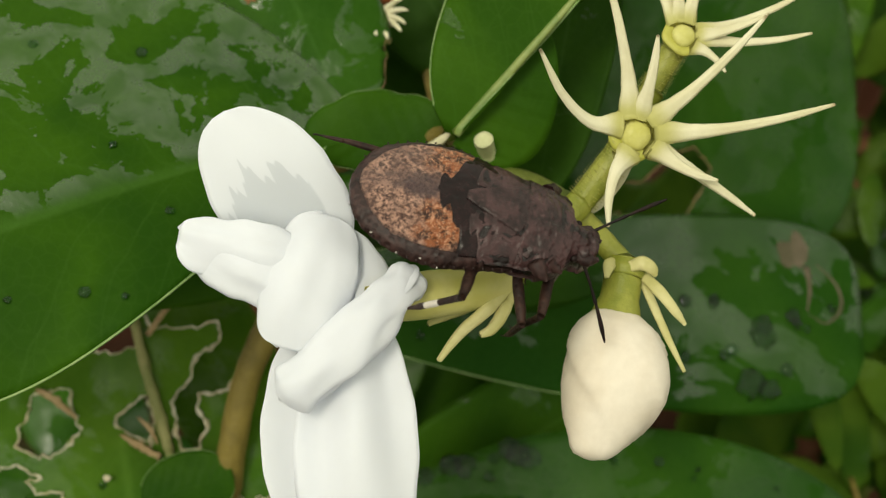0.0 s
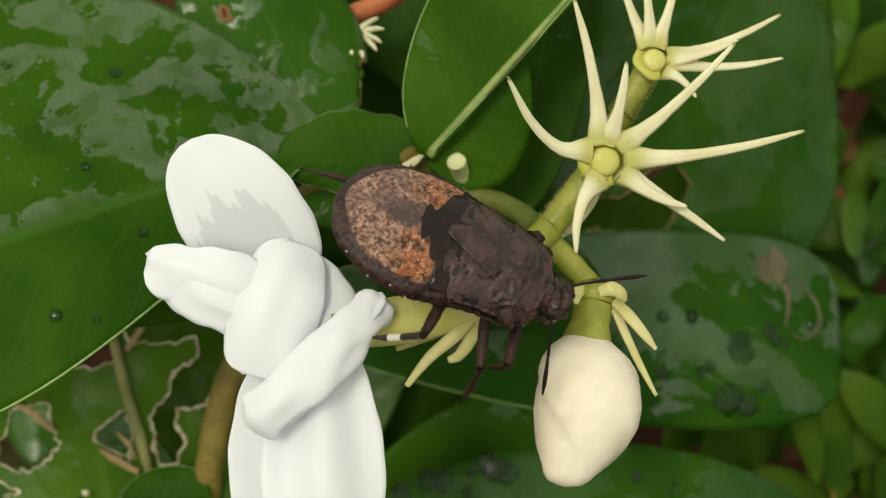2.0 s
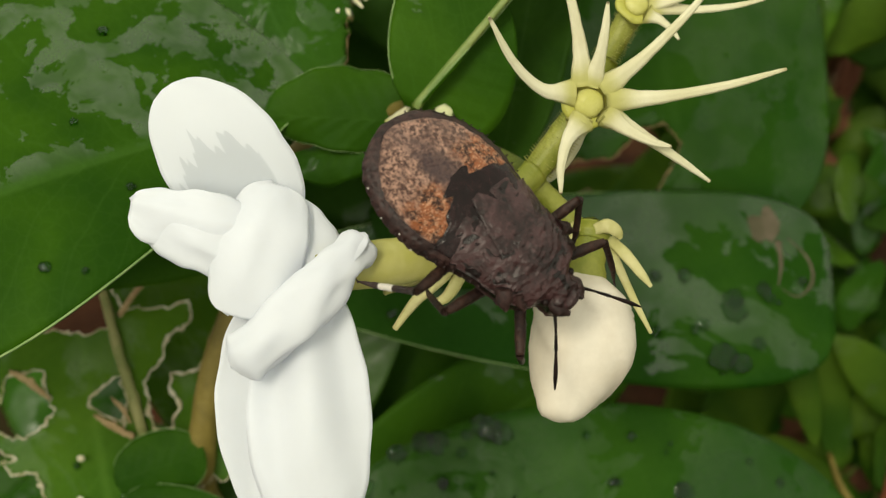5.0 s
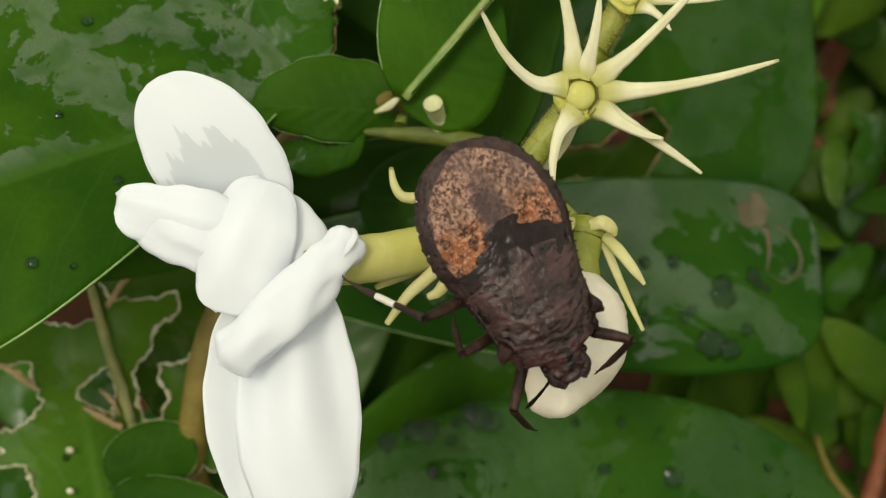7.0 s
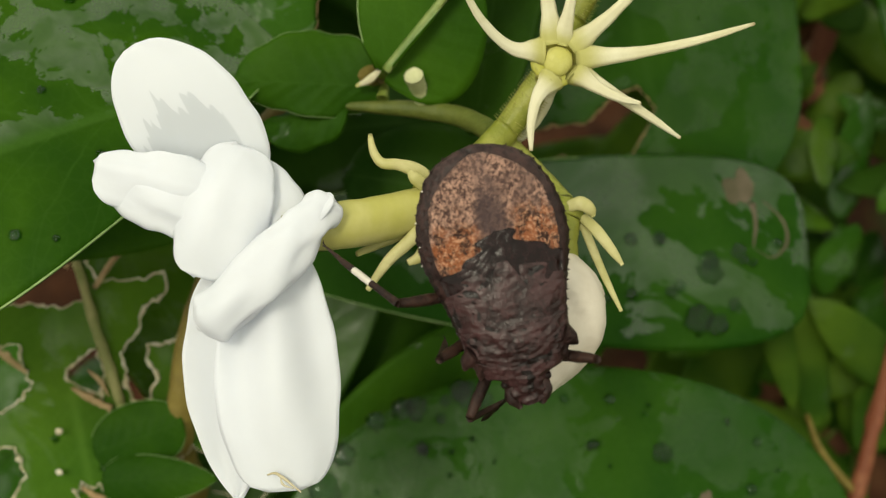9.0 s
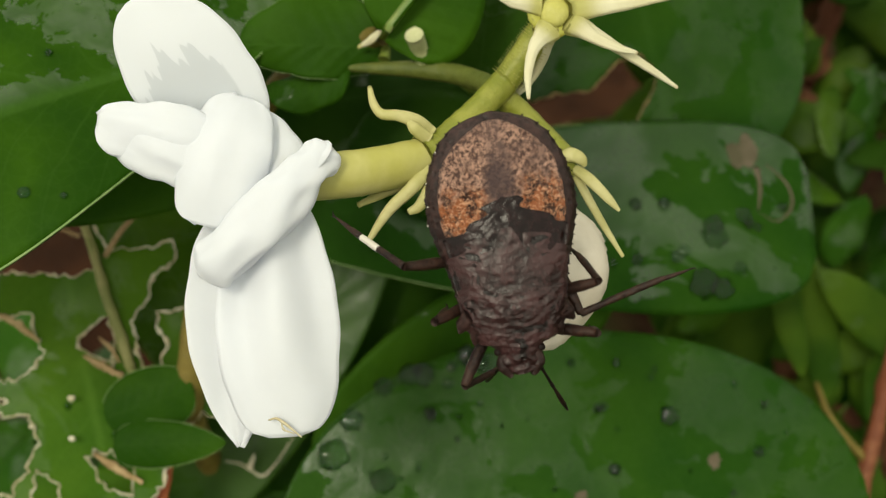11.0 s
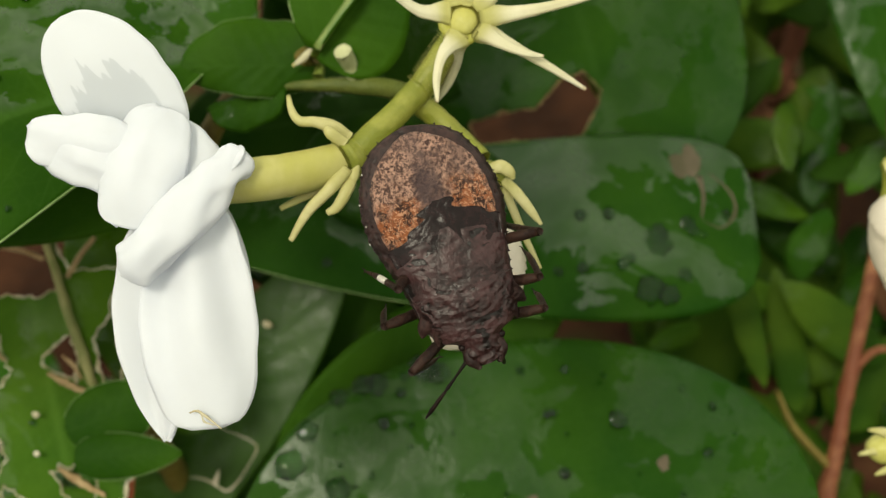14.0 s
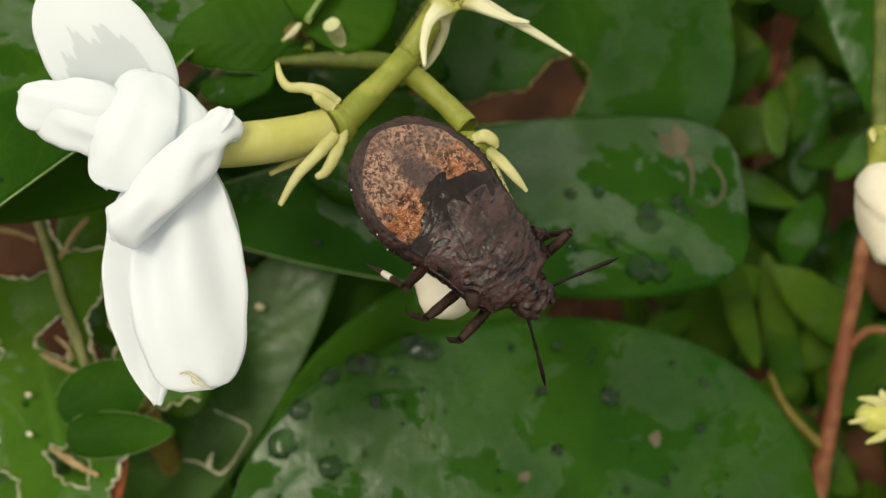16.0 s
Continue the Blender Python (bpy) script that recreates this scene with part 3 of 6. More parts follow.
class Cut(Hole):
    """A ragged opening with corners, eaten out of a leaf; corners in the leaf's plane."""

    def __init__(self, corners, seed=0.0, jag=0.35, blade=None):
        self.corners, self.seed, self.jag, self.blade = np.asarray(corners, float), seed, jag, blade
        ring = np.concatenate([self.corners, self.corners[:1]])
        line = []
        for k in range(len(self.corners)):
            p, q = ring[k], ring[k + 1]
            n = max(2, int(np.linalg.norm(q - p) / 0.35))
            out = unit((q[1] - p[1], p[0] - q[0]))
            for i in range(n):
                at = p + (q - p) * i / n
                line.append(at + out * jag * (noise.noise(Vector((at[0] * 1.1, at[1] * 1.1, seed))) + 0.7 * noise.noise(Vector((at[0] * 3.1, at[1] * 3.1, seed + 5)))))
        self.line = np.array(line)

    def covers(self, U, V):
        p = self.blade.point(U, V)
        return self.inside(p[..., 0], p[..., 1])

    def inside(self, x, y):
        hit = np.zeros(np.shape(x), bool)
        a, b = self.line, np.roll(self.line, -1, axis=0)
        for (x0, y0), (x1, y1) in zip(a, b):
            if y0 != y1:
                hit ^= ((y0 > y) != (y1 > y)) & (x < (x1 - x0) * (y - y0) / (y1 - y0) + x0)
        return hit

    def rim(self, blade, radius, others=(), lift=0.05, n=0):
        """Pale dried edge, only where the leaf still stands beside the opening."""
        pieces, run = [], []
        line = np.concatenate([self.line, self.line[:1]])
        for k, p in enumerate(line):
            d = p - blade.base[:2]
            along, aside = d @ blade.d[:2] / blade.length, d @ blade.side[:2]
            free = 0.03 < along < 0.97 and abs(aside) < blade.width * 0.47
            free = free and not any(o is not self and o.inside(np.array(p[0]), np.array(p[1])) for o in others)
            if free:
                run.append((*p, blade.point(along, np.clip(2 * aside / blade.width, -0.9, 0.9))[2] + lift))
            if (not free or k == len(line) - 1) and len(run) > 3:
                sizes = [radius * (0.5 + abs(noise.noise(Vector((q[0] * 0.9, q[1] * 0.9, self.seed)))) * 3.0) for q in run]
                pieces.append(tube(np.array(run), sizes, n=len(run), sides=5, rough=0.5, seed=self.seed)[:2])
            if not free:
                run = []
        return joined(*pieces) if pieces else None


# ---- the ground ----
def ground():
    n = 81
    s = np.linspace(-1, 1, n)
    spread = np.sinh(s * 8.0) / math.sinh(8.0) * 30.0
    verts, faces = [], []
    for y in spread:
        for x in spread:
            near = math.exp(-(x * x + y * y) / 0.6)
            h = 0.007 * noise.noise(Vector((x * 22, y * 22, 0))) + 0.003 * noise.noise(Vector((x * 90, y * 90, 3)))
            verts.append((x, y, h * near - 0.004))
    for j in range(n - 1):
        for i in range(n - 1):
            faces.append([j * n + i, j * n + i + 1, (j + 1) * n + i + 1, (j + 1) * n + i])
    data = bpy.data.meshes.new("ground")
    data.from_pydata(verts, [], faces)
    data.materials.append(SOIL)
    data.polygons.foreach_set("use_smooth", [True] * len(faces))
    return tagged(new("ground", data), "dark damp soil under the shrub with patches of moss", "ground", kind="structure")


ground()
DOWN = np.array((0, -math.sin(radians(42)), -math.cos(radians(42))))


def height(p):
    """Millimetres over the ground."""
    return 110 - float(np.asarray(p, float) @ DOWN)


def to_ground(p, deep=2.0):
    p = np.asarray(p, float)
    return p + DOWN * (height(p) + deep)


# ---- the jasmine shrub: stems and leaves ----
def leaf(parent, base, tip, width, material, label="", facing=(0, 0, 1), thick=0.28, holes=(), rim=None, rim_size=0.16, rib=0.35, edge=0.0, edge_end=0.97, edge_sides=(-0.995, 0.995), nu=40, nv=16, stalk=None, **form):
    blade = Blade(base, tip, width, facing, **form)
    for h in holes:
        h.blade = blade
    ob = part("leaf", blade.solid(thick, nu, nv, holes), material, parent, label)
    if rib:
        line = blade.along(0.0, 0.02)
        keep = [k for k in range(len(line)) if not any(h.covers(np.array(0.01 + k * 0.97 / 25), np.array(0.0)) for h in holes)]
        if len(keep) == len(line):
            part("midrib", tube(line, [rib, rib * 0.8, rib * 0.55, rib * 0.2], n=26, sides=6, flat=0.45, facing=blade.n), MIDRIB, ob)
    if edge:
        for side in edge_sides:
            part("leaf_margin", tube(blade.along(side, 0.0, 0.03, edge_end, 34), [edge * 0.6, edge, edge, edge * 0.6], n=34, sides=5), EDGE, ob, "thin pale green margin")
    for h in holes if rim else ():
        piece = h.rim(blade, rim_size, holes)
        if piece:
            part("chewed_rim", piece, rim, ob, "pale dried rim round an eaten hole")
    if stalk is not None:
        part("leaf_stalk", tube([stalk, (np.asarray(stalk, float) + blade.base) / 2 + (0, 0.3, -0.3), blade.point(0.02, 0.0)], [0.55, 0.45, 0.4], n=12, sides=8), STEM, ob)
    return blade


STEM_FOOT = to_ground((-21, -46, -50))
shrub = thing("jasmine_shrub", STEM_FOOT, "wet green jasmine shrub with large, insect-chewed leaves", "shrub")
part("stem", tube([STEM_FOOT, (-21, -40, -45), (-22.2, -31, -37), (-21.0, -24, -25.5), (-18.8, -13.6, -22.0), (-16.1, -6.5, -21.5), (-12.0, 4.5, -21.0), (-6, 9.2, -17), (0.6, 9.6, -11.5)], [2.0, 1.7, 1.45, 1.4, 1.35, 1.3, 1.15, 1.0, 0.9], n=60, sides=12, rough=0.12), BARK, shrub, "olive-brown young woody stem")
part("branch", tube([(-3.2, 7.2, -13.0), (0.6, 6.8, -12.0), (4.4, 6.4, -11.5), (7.6, 5.4, -9.5), (9.6, 3.8, -5.0), (10.2, 3.2, -1.8)], [0.3, 0.6, 0.85, 0.9, 0.9, 1.0], n=30, sides=12, rough=0.1), BRANCH, shrub, "dull olive flowering branch")
part("stub", tube([(4.1, 7.0, -11.6), (3.8, 8.1, -10.6), (3.4, 9.0, -8.8)], [0.75, 0.75, 0.82], n=14, sides=12, rough=0.1), CUT, shrub, "pale cut stub of a fallen leaf stalk")
part("branch", tube([(0.6, 9.6, -11.5), (-0.6, 13.0, -20), (-2.0, 22, -34), (-4, 40, -40)], [0.6, 0.55, 0.55, 0.55], n=24, sides=10, rough=0.1), BARK, shrub)
part("bract", tube([(-1.5, 8.6, -11.2), (-0.2, 9.0, -10.0), (0.9, 9.9, -9.2)], [0.15, 0.4, 0.1], n=10, sides=8, flat=0.5), SEPAL, shrub, "small dry pale bract")

# Big wet leaf beside the open flower, and the ones round the node.
WET_BLADE = leaf(shrub, (-7.1, 11.2, -14.5), (-52, -6.5, 5), 25, LEAF_WET, "large wet leaf with a broken film of rain water", facing=(0.05, 0.25, 1), edge=0.10, edge_sides=(0.995,), rib=0, nu=60, nv=30, a=(0.8, 1.3), b=0.65, skew=(2.2, 0.98), arch=2.0, curl=-0.18, fold=0.07, wave=0.05, waves=2.1, stalk=(-4.6, 10.4, -19))
BEHIND = leaf(shrub, (-20.5, 37, -17), (-8.4, 11.8, -14.4), 15.0, LEAF_MID, "rounded wet leaf with an eaten edge", facing=(0.1, 0.1, 1), a=0.6, b=0.36, curl=-0.3, rib=0, ragged=0.03, seed=2.0, holes=(Hole(0.90, 1.02, 0.09, 0.14, 1.0, 0.3, 0.06),), rim=BROWN_RIM, rim_size=0.03, nu=50, nv=24, stalk=(-4, 40, -26))
leaf(shrub, (0.9, 9.3, -9.2), (21, 31.5, -2), 17.5, LEAF_BRIGHT, "bright green leaf folded along its pale midrib", facing=(-0.12, -0.05, 1), edge=0.08, rib=0.42, a=0.55, b=0.65, skew=(0.04, 1.0), fold=0.10, wave=0.05, nu=46, nv=20, stalk=(0.6, 9.6, -11.5))
leaf(shrub, (0.9, 8.7, -10.2), (8.9, 17.8, -8.6), 11.6, LEAF_BRIGHT, "short bright half of the folded leaf", facing=(0.1, 0, 1), rib=0, a=0.4, b=0.8, skew=(1.0, 0.05), curl=-0.1, nu=30, nv=14)
# Its shade is partly in the colour: the darker leaf green.
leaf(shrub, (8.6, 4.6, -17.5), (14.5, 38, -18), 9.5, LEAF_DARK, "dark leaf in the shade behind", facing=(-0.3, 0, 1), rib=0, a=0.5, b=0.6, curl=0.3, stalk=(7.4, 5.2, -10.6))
leaf(shrub, (0.9, 8.6, -12.2), (-12.0, 9.4, -11.6), 9.4, LEAF_PLAIN, "small heart-shaped leaf with a curled lower half", facing=(0, -0.1, 1), edge=0.02, rib=0, a=0.36, b=0.5, curl=-0.4, wave=0.10, waves=1.6, seed=1.2, ragged=0.05, skew=(1.0, 0.6), stalk=(0.6, 7.6, -12.2))
leaf(shrub, (-2.6, 7.0, -12.6), (-10.0, 5.4, -13.8), 5.2, LEAF_PLAIN, "lower lobe of the small leaf, curled under", facing=(0.1, 0.5, 1), edge=0, rib=0, a=0.45, b=0.5, curl=-0.7, wave=0.12, seed=0.4, skew=(0.7, 1.15), nu=30, nv=14)
leaf(shrub, (-10.5, 1.0, -17.0), (-46, -1.5, -13.5), 11.0, LEAF_PLAIN, "shaded leaf under the wet one", facing=(0.05, 0.15, 1), rib=0, a=0.5, b=0.6, curl=-0.25, skew=(1.0, 1.0))

# Leaves to the right, behind the spent flowers and the bud.
EATEN_RIGHT = [Cut(((14.0, 6.1), (17.3, 6.9), (21.5, 7.3), (24.6, 10.3), (26.9, 11.1), (29.1, 8.6), (27.8, 6.1), (25.5, 1.5), (21.6, 0.7), (19.4, 1.1), (19.0, 4.0), (17.9, 3.7), (16.0, 2.9), (14.5, 4.3)), 2.4, 0.25)]
leaf(shrub, (21.5, 44, -33), (31.5, -4.5, -38), 39, LEAF_BROAD, "large dark leaf with one big eaten hole", facing=(0.1, 0.1, 1), a=0.6, b=0.42, arch=1.0, curl=-0.2, wave=0.04, holes=EATEN_RIGHT, rim=BROWN_RIM, rim_size=0.09, rib=0, nu=110, nv=80)
GLOSSY = leaf(shrub, (-19, -4.5, -27.5), (44.5, -7.0, -33.5), 21.6, LEAF_GLOSS, "glossy wet leaf spotted with rain drops", facing=(0.0, 0.22, 1), edge=0.07, edge_end=0.62, rib=0, nu=70, nv=30, a=0.75, b=0.22, arch=0.6, curl=-0.28, wave=0.03)
BROAD = leaf(shrub, (47.5, -44.5, -27), (-13.5, -42.3, -24.5), 51.4, LEAF_BROAD, "broad green leaf with scattered rain drops", facing=(0.0, 0.10, 1), edge=0, rib=0, nu=70, nv=36, a=0.35, b=0.40, arch=0.8, curl=-0.2)
leaf(shrub, (-10, -32, -35), (24, -11, -33), 15, LEAF_BRIGHT, "shaded leaf between the large ones", rib=0, a=0.55, b=0.6, curl=0.2)
leaf(shrub, (-31, -43, -38), (-0.5, -5.5, -35.5), 13.5, LEAF_GREY, "narrow grey-green leaf with a see-through feeding scar", facing=(0.1, 0.2, 1), a=0.6, b=0.7, curl=0.15, rib=0, nu=50, nv=22)

part("feeding_scar", tube([(-16.1, -26.0, -34.9), (-12.4, -28.1, -35.0), (-13.2, -30.2, -35.0), (-15.6, -33.0, -35.2), (-17.2, -32.3, -35.1), (-18.4, -31.6, -35.1), (-20.0, -31.3, -35.2)], [0.03, 0.08, 0.05, 0.12, 0.16, 0.08, 0.04], n=50, sides=6, flat=0.4, rough=0.9), RIM, shrub, "thin pale outline of a feeding scar")
part("feeding_scar", tube([(-17.3, -32.3, -35.1), (-16.9, -31.4, -35.0), (-16.6, -30.6, -35.0)], [0.4, 0.25, 0.05], n=10, sides=6, flat=0.3), RIM, shrub)

# The badly chewed leaf low beside the stem.
BITES = [
    Cut(((-46, -2), (-31.3, -3.2), (-29.4, -9.6), (-32.0, -10.4), (-36.0, -9.8), (-46, -9.2)), 1.0, 0.5),
    Cut(((-29.9, -5.0), (-28.4, -7.8), (-25.0, -7.9), (-21.9, -7.1), (-21.5, -9.0), (-23.8, -10.6), (-24.9, -13.3), (-26.3, -15.0), (-25.5, -19.6), (-23.9, -19.8), (-22.7, -17.2), (-23.8, -16.0), (-23.7, -14.4), (-20.9, -13.8), (-19.3, -11.3), (-15, -8), (-15, 6), (-29.5, 6)), 2.0, 0.4),
    Cut(((-41.6, -19.5), (-40.0, -14.4), (-36.4, -13.7), (-35.5, -16.5), (-35.4, -18.4), (-37.0, -20.0), (-39.2, -20.6)), 3.0, 0.5),
    Cut(((-39.0, -22.5), (-40.4, -22.8), (-39.6, -24.0), (-37.0, -24.0), (-36.0, -26.5), (-39.0, -32.0), (-50, -32), (-50, -22.0), (-41.5, -21.4)), 4.0, 0.6),
    Cut(((-31.9, -17.2), (-30.4, -15.2), (-28.6, -14.3), (-28.1, -17.0), (-28.2, -19.4), (-30.3, -18.2)), 5.0, 0.4),
    Cut(((-31.6, -28.3), (-29.0, -27.8), (-26.6, -29.5), (-26.9, -32.3), (-29.6, -31.6)), 6.0, 0.5),
    Cut(((-36.5, -29.5), (-34.2, -31.0), (-34.6, -35.0), (-37.6, -34.0)), 7.0, 0.6),
    Cut(((-20.6, -25.0), (-12, -23.5), (-12, -44), (-25.0, -44), (-25.4, -34.0)), 8.0, 0.6),
]
CHEWED = Blade((-34.8, 3.6, -25), (-27.6, -42.0, -25), 33, (0, 0, 1), a=0.35, b=0.4, wave=0.0)
for bite in BITES:
    bite.blade = CHEWED
chewed = part("leaf", CHEWED.solid(0.28, 150, 120, BITES), LEAF_OLD, shrub, "tattered leaf full of chewed holes")
for bite in BITES:
    piece = bite.rim(CHEWED, 0.085 if bite is not BITES[1] else 0.12, BITES)
    if piece:
        part("chewed_rim", piece, RIM, chewed, "pale dried rim round an eaten hole")
part("bare_rib", tube([(-31.4, -2.2, -24.7), (-30.0, -7.0, -24.6), (-28.4, -13.2, -24.6), (-27.2, -17.0, -24.6), (-26.4, -20.2, -24.7)], [0.42, 0.48, 0.55, 0.6, 0.45], n=30, sides=8, flat=0.6, rough=0.35), BARE, shrub, "bare pale rib of the chewed leaf")
part("bare_rib", tube([(-28.6, -8.5, -24.6), (-27.0, -6.2, -24.6), (-25.5, -4.6, -24.6)], [0.3, 0.3, 0.28], n=10, sides=7, flat=0.7), TAN, shrub)
part("bare_rib", tube([(-35.4, -4.8, -24.7), (-33.2, -5.4, -24.6), (-31.0, -6.4, -24.6)], [0.3, 0.3, 0.25], n=10, sides=7, flat=0.7), TAN, shrub)
for points, sizes in (
    (((-31.2, -18.2, -24.6), (-29.3, -19.3, -24.6), (-27.4, -20.4, -24.6)), (0.2, 0.6, 0.5)),
    (((-39.4, -13.8, -24.6), (-37.4, -15.0, -24.6), (-35.5, -16.6, -24.6)), (0.3, 0.7, 0.2)),
    (((-30.5, -28.0, -24.6), (-28.3, -29.5, -24.6), (-25.8, -31.1, -24.6)), (0.25, 0.7, 0.3)),
    (((-29.5, -16.5, -24.6), (-28.3, -17.7, -24.6), (-27.6, -19.1, -24.6)), (0.15, 0.4, 0.15)),
):
    part("dry_shred", tube(points, [0.65 * q for q in sizes], n=18, sides=8, flat=0.3, rough=0.8, seed=points[0][0]), TAN, shrub, "curled tan shred of the chewed leaf")
for at, size in (((-32.3, -22.3, -24.0), 0.38), ((-32.4, -26.3, -24.0), 0.36), ((-10.3, -14.8, -35.2), 0.55), ((-36.5, -25.0, -24.3), 0.3)):
    part("pale_speck", ball(at, (size, size * 0.8, size * 0.35), 7, 10, rough=0.5, seed=size * 40), RIM, shrub, "small pale fleck stuck to a leaf")
leaf(shrub, (-27.4, -26.6, -21), (-16.6, -26.9, -21.5), 4.9, LEAF_PLAIN, "small young leaf curled at the edge", facing=(0, 0.1, 1), rib=0, edge=0.03, a=0.35, b=0.75, curl=-0.5)
leaf(shrub, (-28.2, -24.0, -21.4), (-19.8, -21.6, -22.4), 7.0, LEAF_PLAIN, "small young leaf", rib=0, edge=0.04, a=0.42, b=0.42, curl=-0.4)

# More leaves of the shrub that fill the shade, many with shade in their green.
leaf(shrub, (12, 1.5, -100), (54, 4.5, -98), 17, LEAF_FAR, rib=0, a=0.4, b=0.5, curl=-0.2, nu=26, nv=12)
leaf(shrub, (-29.5, -1.0, -33), (-17.5, -26.0, -32), 13, LEAF_OLD, "green leaf in the shade under the chewed one", rib=0, a=0.4, b=0.5, curl=-0.3)
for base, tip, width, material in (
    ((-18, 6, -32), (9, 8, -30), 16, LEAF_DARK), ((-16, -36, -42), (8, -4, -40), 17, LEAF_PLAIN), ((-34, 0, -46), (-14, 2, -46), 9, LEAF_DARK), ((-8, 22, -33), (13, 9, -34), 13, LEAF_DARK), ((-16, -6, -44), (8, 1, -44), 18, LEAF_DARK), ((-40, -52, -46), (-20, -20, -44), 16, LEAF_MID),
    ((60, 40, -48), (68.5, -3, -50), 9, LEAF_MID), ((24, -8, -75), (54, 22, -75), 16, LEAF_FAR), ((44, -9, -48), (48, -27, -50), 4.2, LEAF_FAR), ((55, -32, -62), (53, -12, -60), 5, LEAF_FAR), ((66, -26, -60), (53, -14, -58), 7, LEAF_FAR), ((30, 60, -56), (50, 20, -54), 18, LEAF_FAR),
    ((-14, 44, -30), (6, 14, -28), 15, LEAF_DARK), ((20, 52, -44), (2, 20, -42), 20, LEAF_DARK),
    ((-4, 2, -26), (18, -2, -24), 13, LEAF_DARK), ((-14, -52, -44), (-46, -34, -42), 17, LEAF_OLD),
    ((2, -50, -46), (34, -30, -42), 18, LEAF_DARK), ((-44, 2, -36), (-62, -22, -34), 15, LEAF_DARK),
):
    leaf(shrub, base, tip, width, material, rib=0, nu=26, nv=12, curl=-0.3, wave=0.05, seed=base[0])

far = random.Random(11)
for k in range(150):
    base = np.array((far.uniform(40, 125), far.uniform(-70, 60), far.uniform(-108, -60)))
    a = far.uniform(0.6, 2.6) + (math.pi if far.random() < 0.4 else 0)
    size = far.uniform(14, 30)
    leaf(shrub, base, base + size * np.array((math.cos(a), math.sin(a), far.uniform(-0.15, 0.3))), size * far.uniform(0.30, 0.5), far.choice((LEAF_FAR, LEAF_FAR, LEAF_MID, LEAF_DARK, LEAF_FAR, LITTER)), facing=(far.uniform(-0.4, 0.4), far.uniform(-0.1, 0.5), 1), rib=0, nu=22, nv=10, curl=-0.4, wave=0.06, seed=k)

for k in range(90):
    base = np.array((far.uniform(44, 105), far.uniform(-58, 50), far.uniform(-92, -56)))
    a, size = far.uniform(0, 6.28), far.uniform(8, 17)
    leaf(shrub, base, base + size * np.array((math.cos(a), math.sin(a), far.uniform(-0.3, 0.5))), size * far.uniform(0.35, 0.6), far.choice((LEAF_FAR, LEAF_FAR, LEAF_MID, LEAF_FAR, LEAF_OLD, LITTER_RED, LITTER)), facing=(far.uniform(-0.5, 0.5), far.uniform(-0.1, 0.6), 1), rib=0, nu=16, nv=8, curl=-0.4, wave=0.1, seed=k)


def scar(blade, hole, material, label):
    """A dry patch lying on a leaf."""
    us, vs = np.linspace(hole.u - 1.6 * hole.ru, min(0.99, hole.u + 1.6 * hole.ru), 41), np.linspace(max(-0.98, hole.v - 1.6 * hole.rv), min(0.98, hole.v + 1.6 * hole.rv), 41)
    U, V = np.meshgrid(us, vs, indexing="ij")
    top = (blade.point(U, V) + blade.normal(U, V) * 0.05).reshape(-1, 3)
    keep = hole.covers((U[1:, 1:] + U[:-1, :-1]) / 2, (V[1:, 1:] + V[:-1, :-1]) / 2)
    faces = [[i * 41 + j, (i + 1) * 41 + j, (i + 1) * 41 + j + 1, i * 41 + j + 1] for i in range(40) for j in range(40) if keep[i, j]]
    used = sorted({k for f in faces for k in f})
    where = {k: n for n, k in enumerate(used)}
    part("feeding_scar", (top[used], [[where[k] for k in f] for f in faces]), material, shrub, label)


scar(GLOSSY, Hole(0.888, 0.66, 0.024, 0.20, 1.3, 0.22, 0.02), SCAR, "brown papery scar on the glossy leaf")
for way in (((0.906, 0.50), (0.910, 0.28), (0.903, 0.02)), ((0.925, 0.56), (0.957, 0.36), (0.962, 0.08), (0.935, -0.10), (0.904, 0.0))):
    part("feeding_scar", tube([GLOSSY.point(u, v) for u, v in way], [0.5, 0.3, 0.22, 0.1] if len(way) == 3 else [0.1, 0.2, 0.26, 0.1, 0.05], n=30, sides=8, flat=0.15, rough=0.3, facing=(0, 0, 1)), SCAR, shrub, "brown papery scar on the glossy leaf")
scar(BEHIND, Hole(0.519, -0.45, 0.032, 0.075, 2.3, 0.25, 0.03), RUST_SCAR, "rust-brown spot eaten into the leaf")
scar(BEHIND, Hole(0.519, -0.45, 0.016, 0.03, 4.3, 0.25, 0.03), LITTER_RED, "dark middle of the rust-brown spot")
scar(BROAD, Hole(0.27, -0.51, 0.011, 0.030, 0.6, 0.2, 0.10), SCAR, "small brown spot on the leaf")
scar(BROAD, Hole(0.494, -0.35, 0.009, 0.022, 1.6, 0.2, 0.10), SCAR, "small brown spot on the leaf")

# Flower stalks.
part("flower_stalk", tube([(5.0, -1.7, 0.7), (6.6, -0.2, 0.3), (8.4, 1.5, -0.2), (10.4, 3.5, -0.9)], [1.25, 1.2, 1.05, 1.1], n=26, sides=14, rough=0.06), CALYX, shrub, "yellow-green finely hairy flower stalk")
part("flower_stalk", tube([(9.8, 2.9, -1.4), (11.4, 1.5, -2.2), (13.2, -0.4, -2.2), (14.9, -2.6, -1.4)], [1.0, 0.95, 0.9, 1.0], n=24, sides=14, rough=0.06), CALYX, shrub)
part("flower_stalk", tube([(10.2, 3.2, -1.4), (12.5, 6.0, -3.6), (15.2, 10.5, -4.2), (16.4, 12.4, -4.0)], [1.0, 0.9, 0.9, 1.0], n=24, sides=14, rough=0.06), CALYX, shrub)


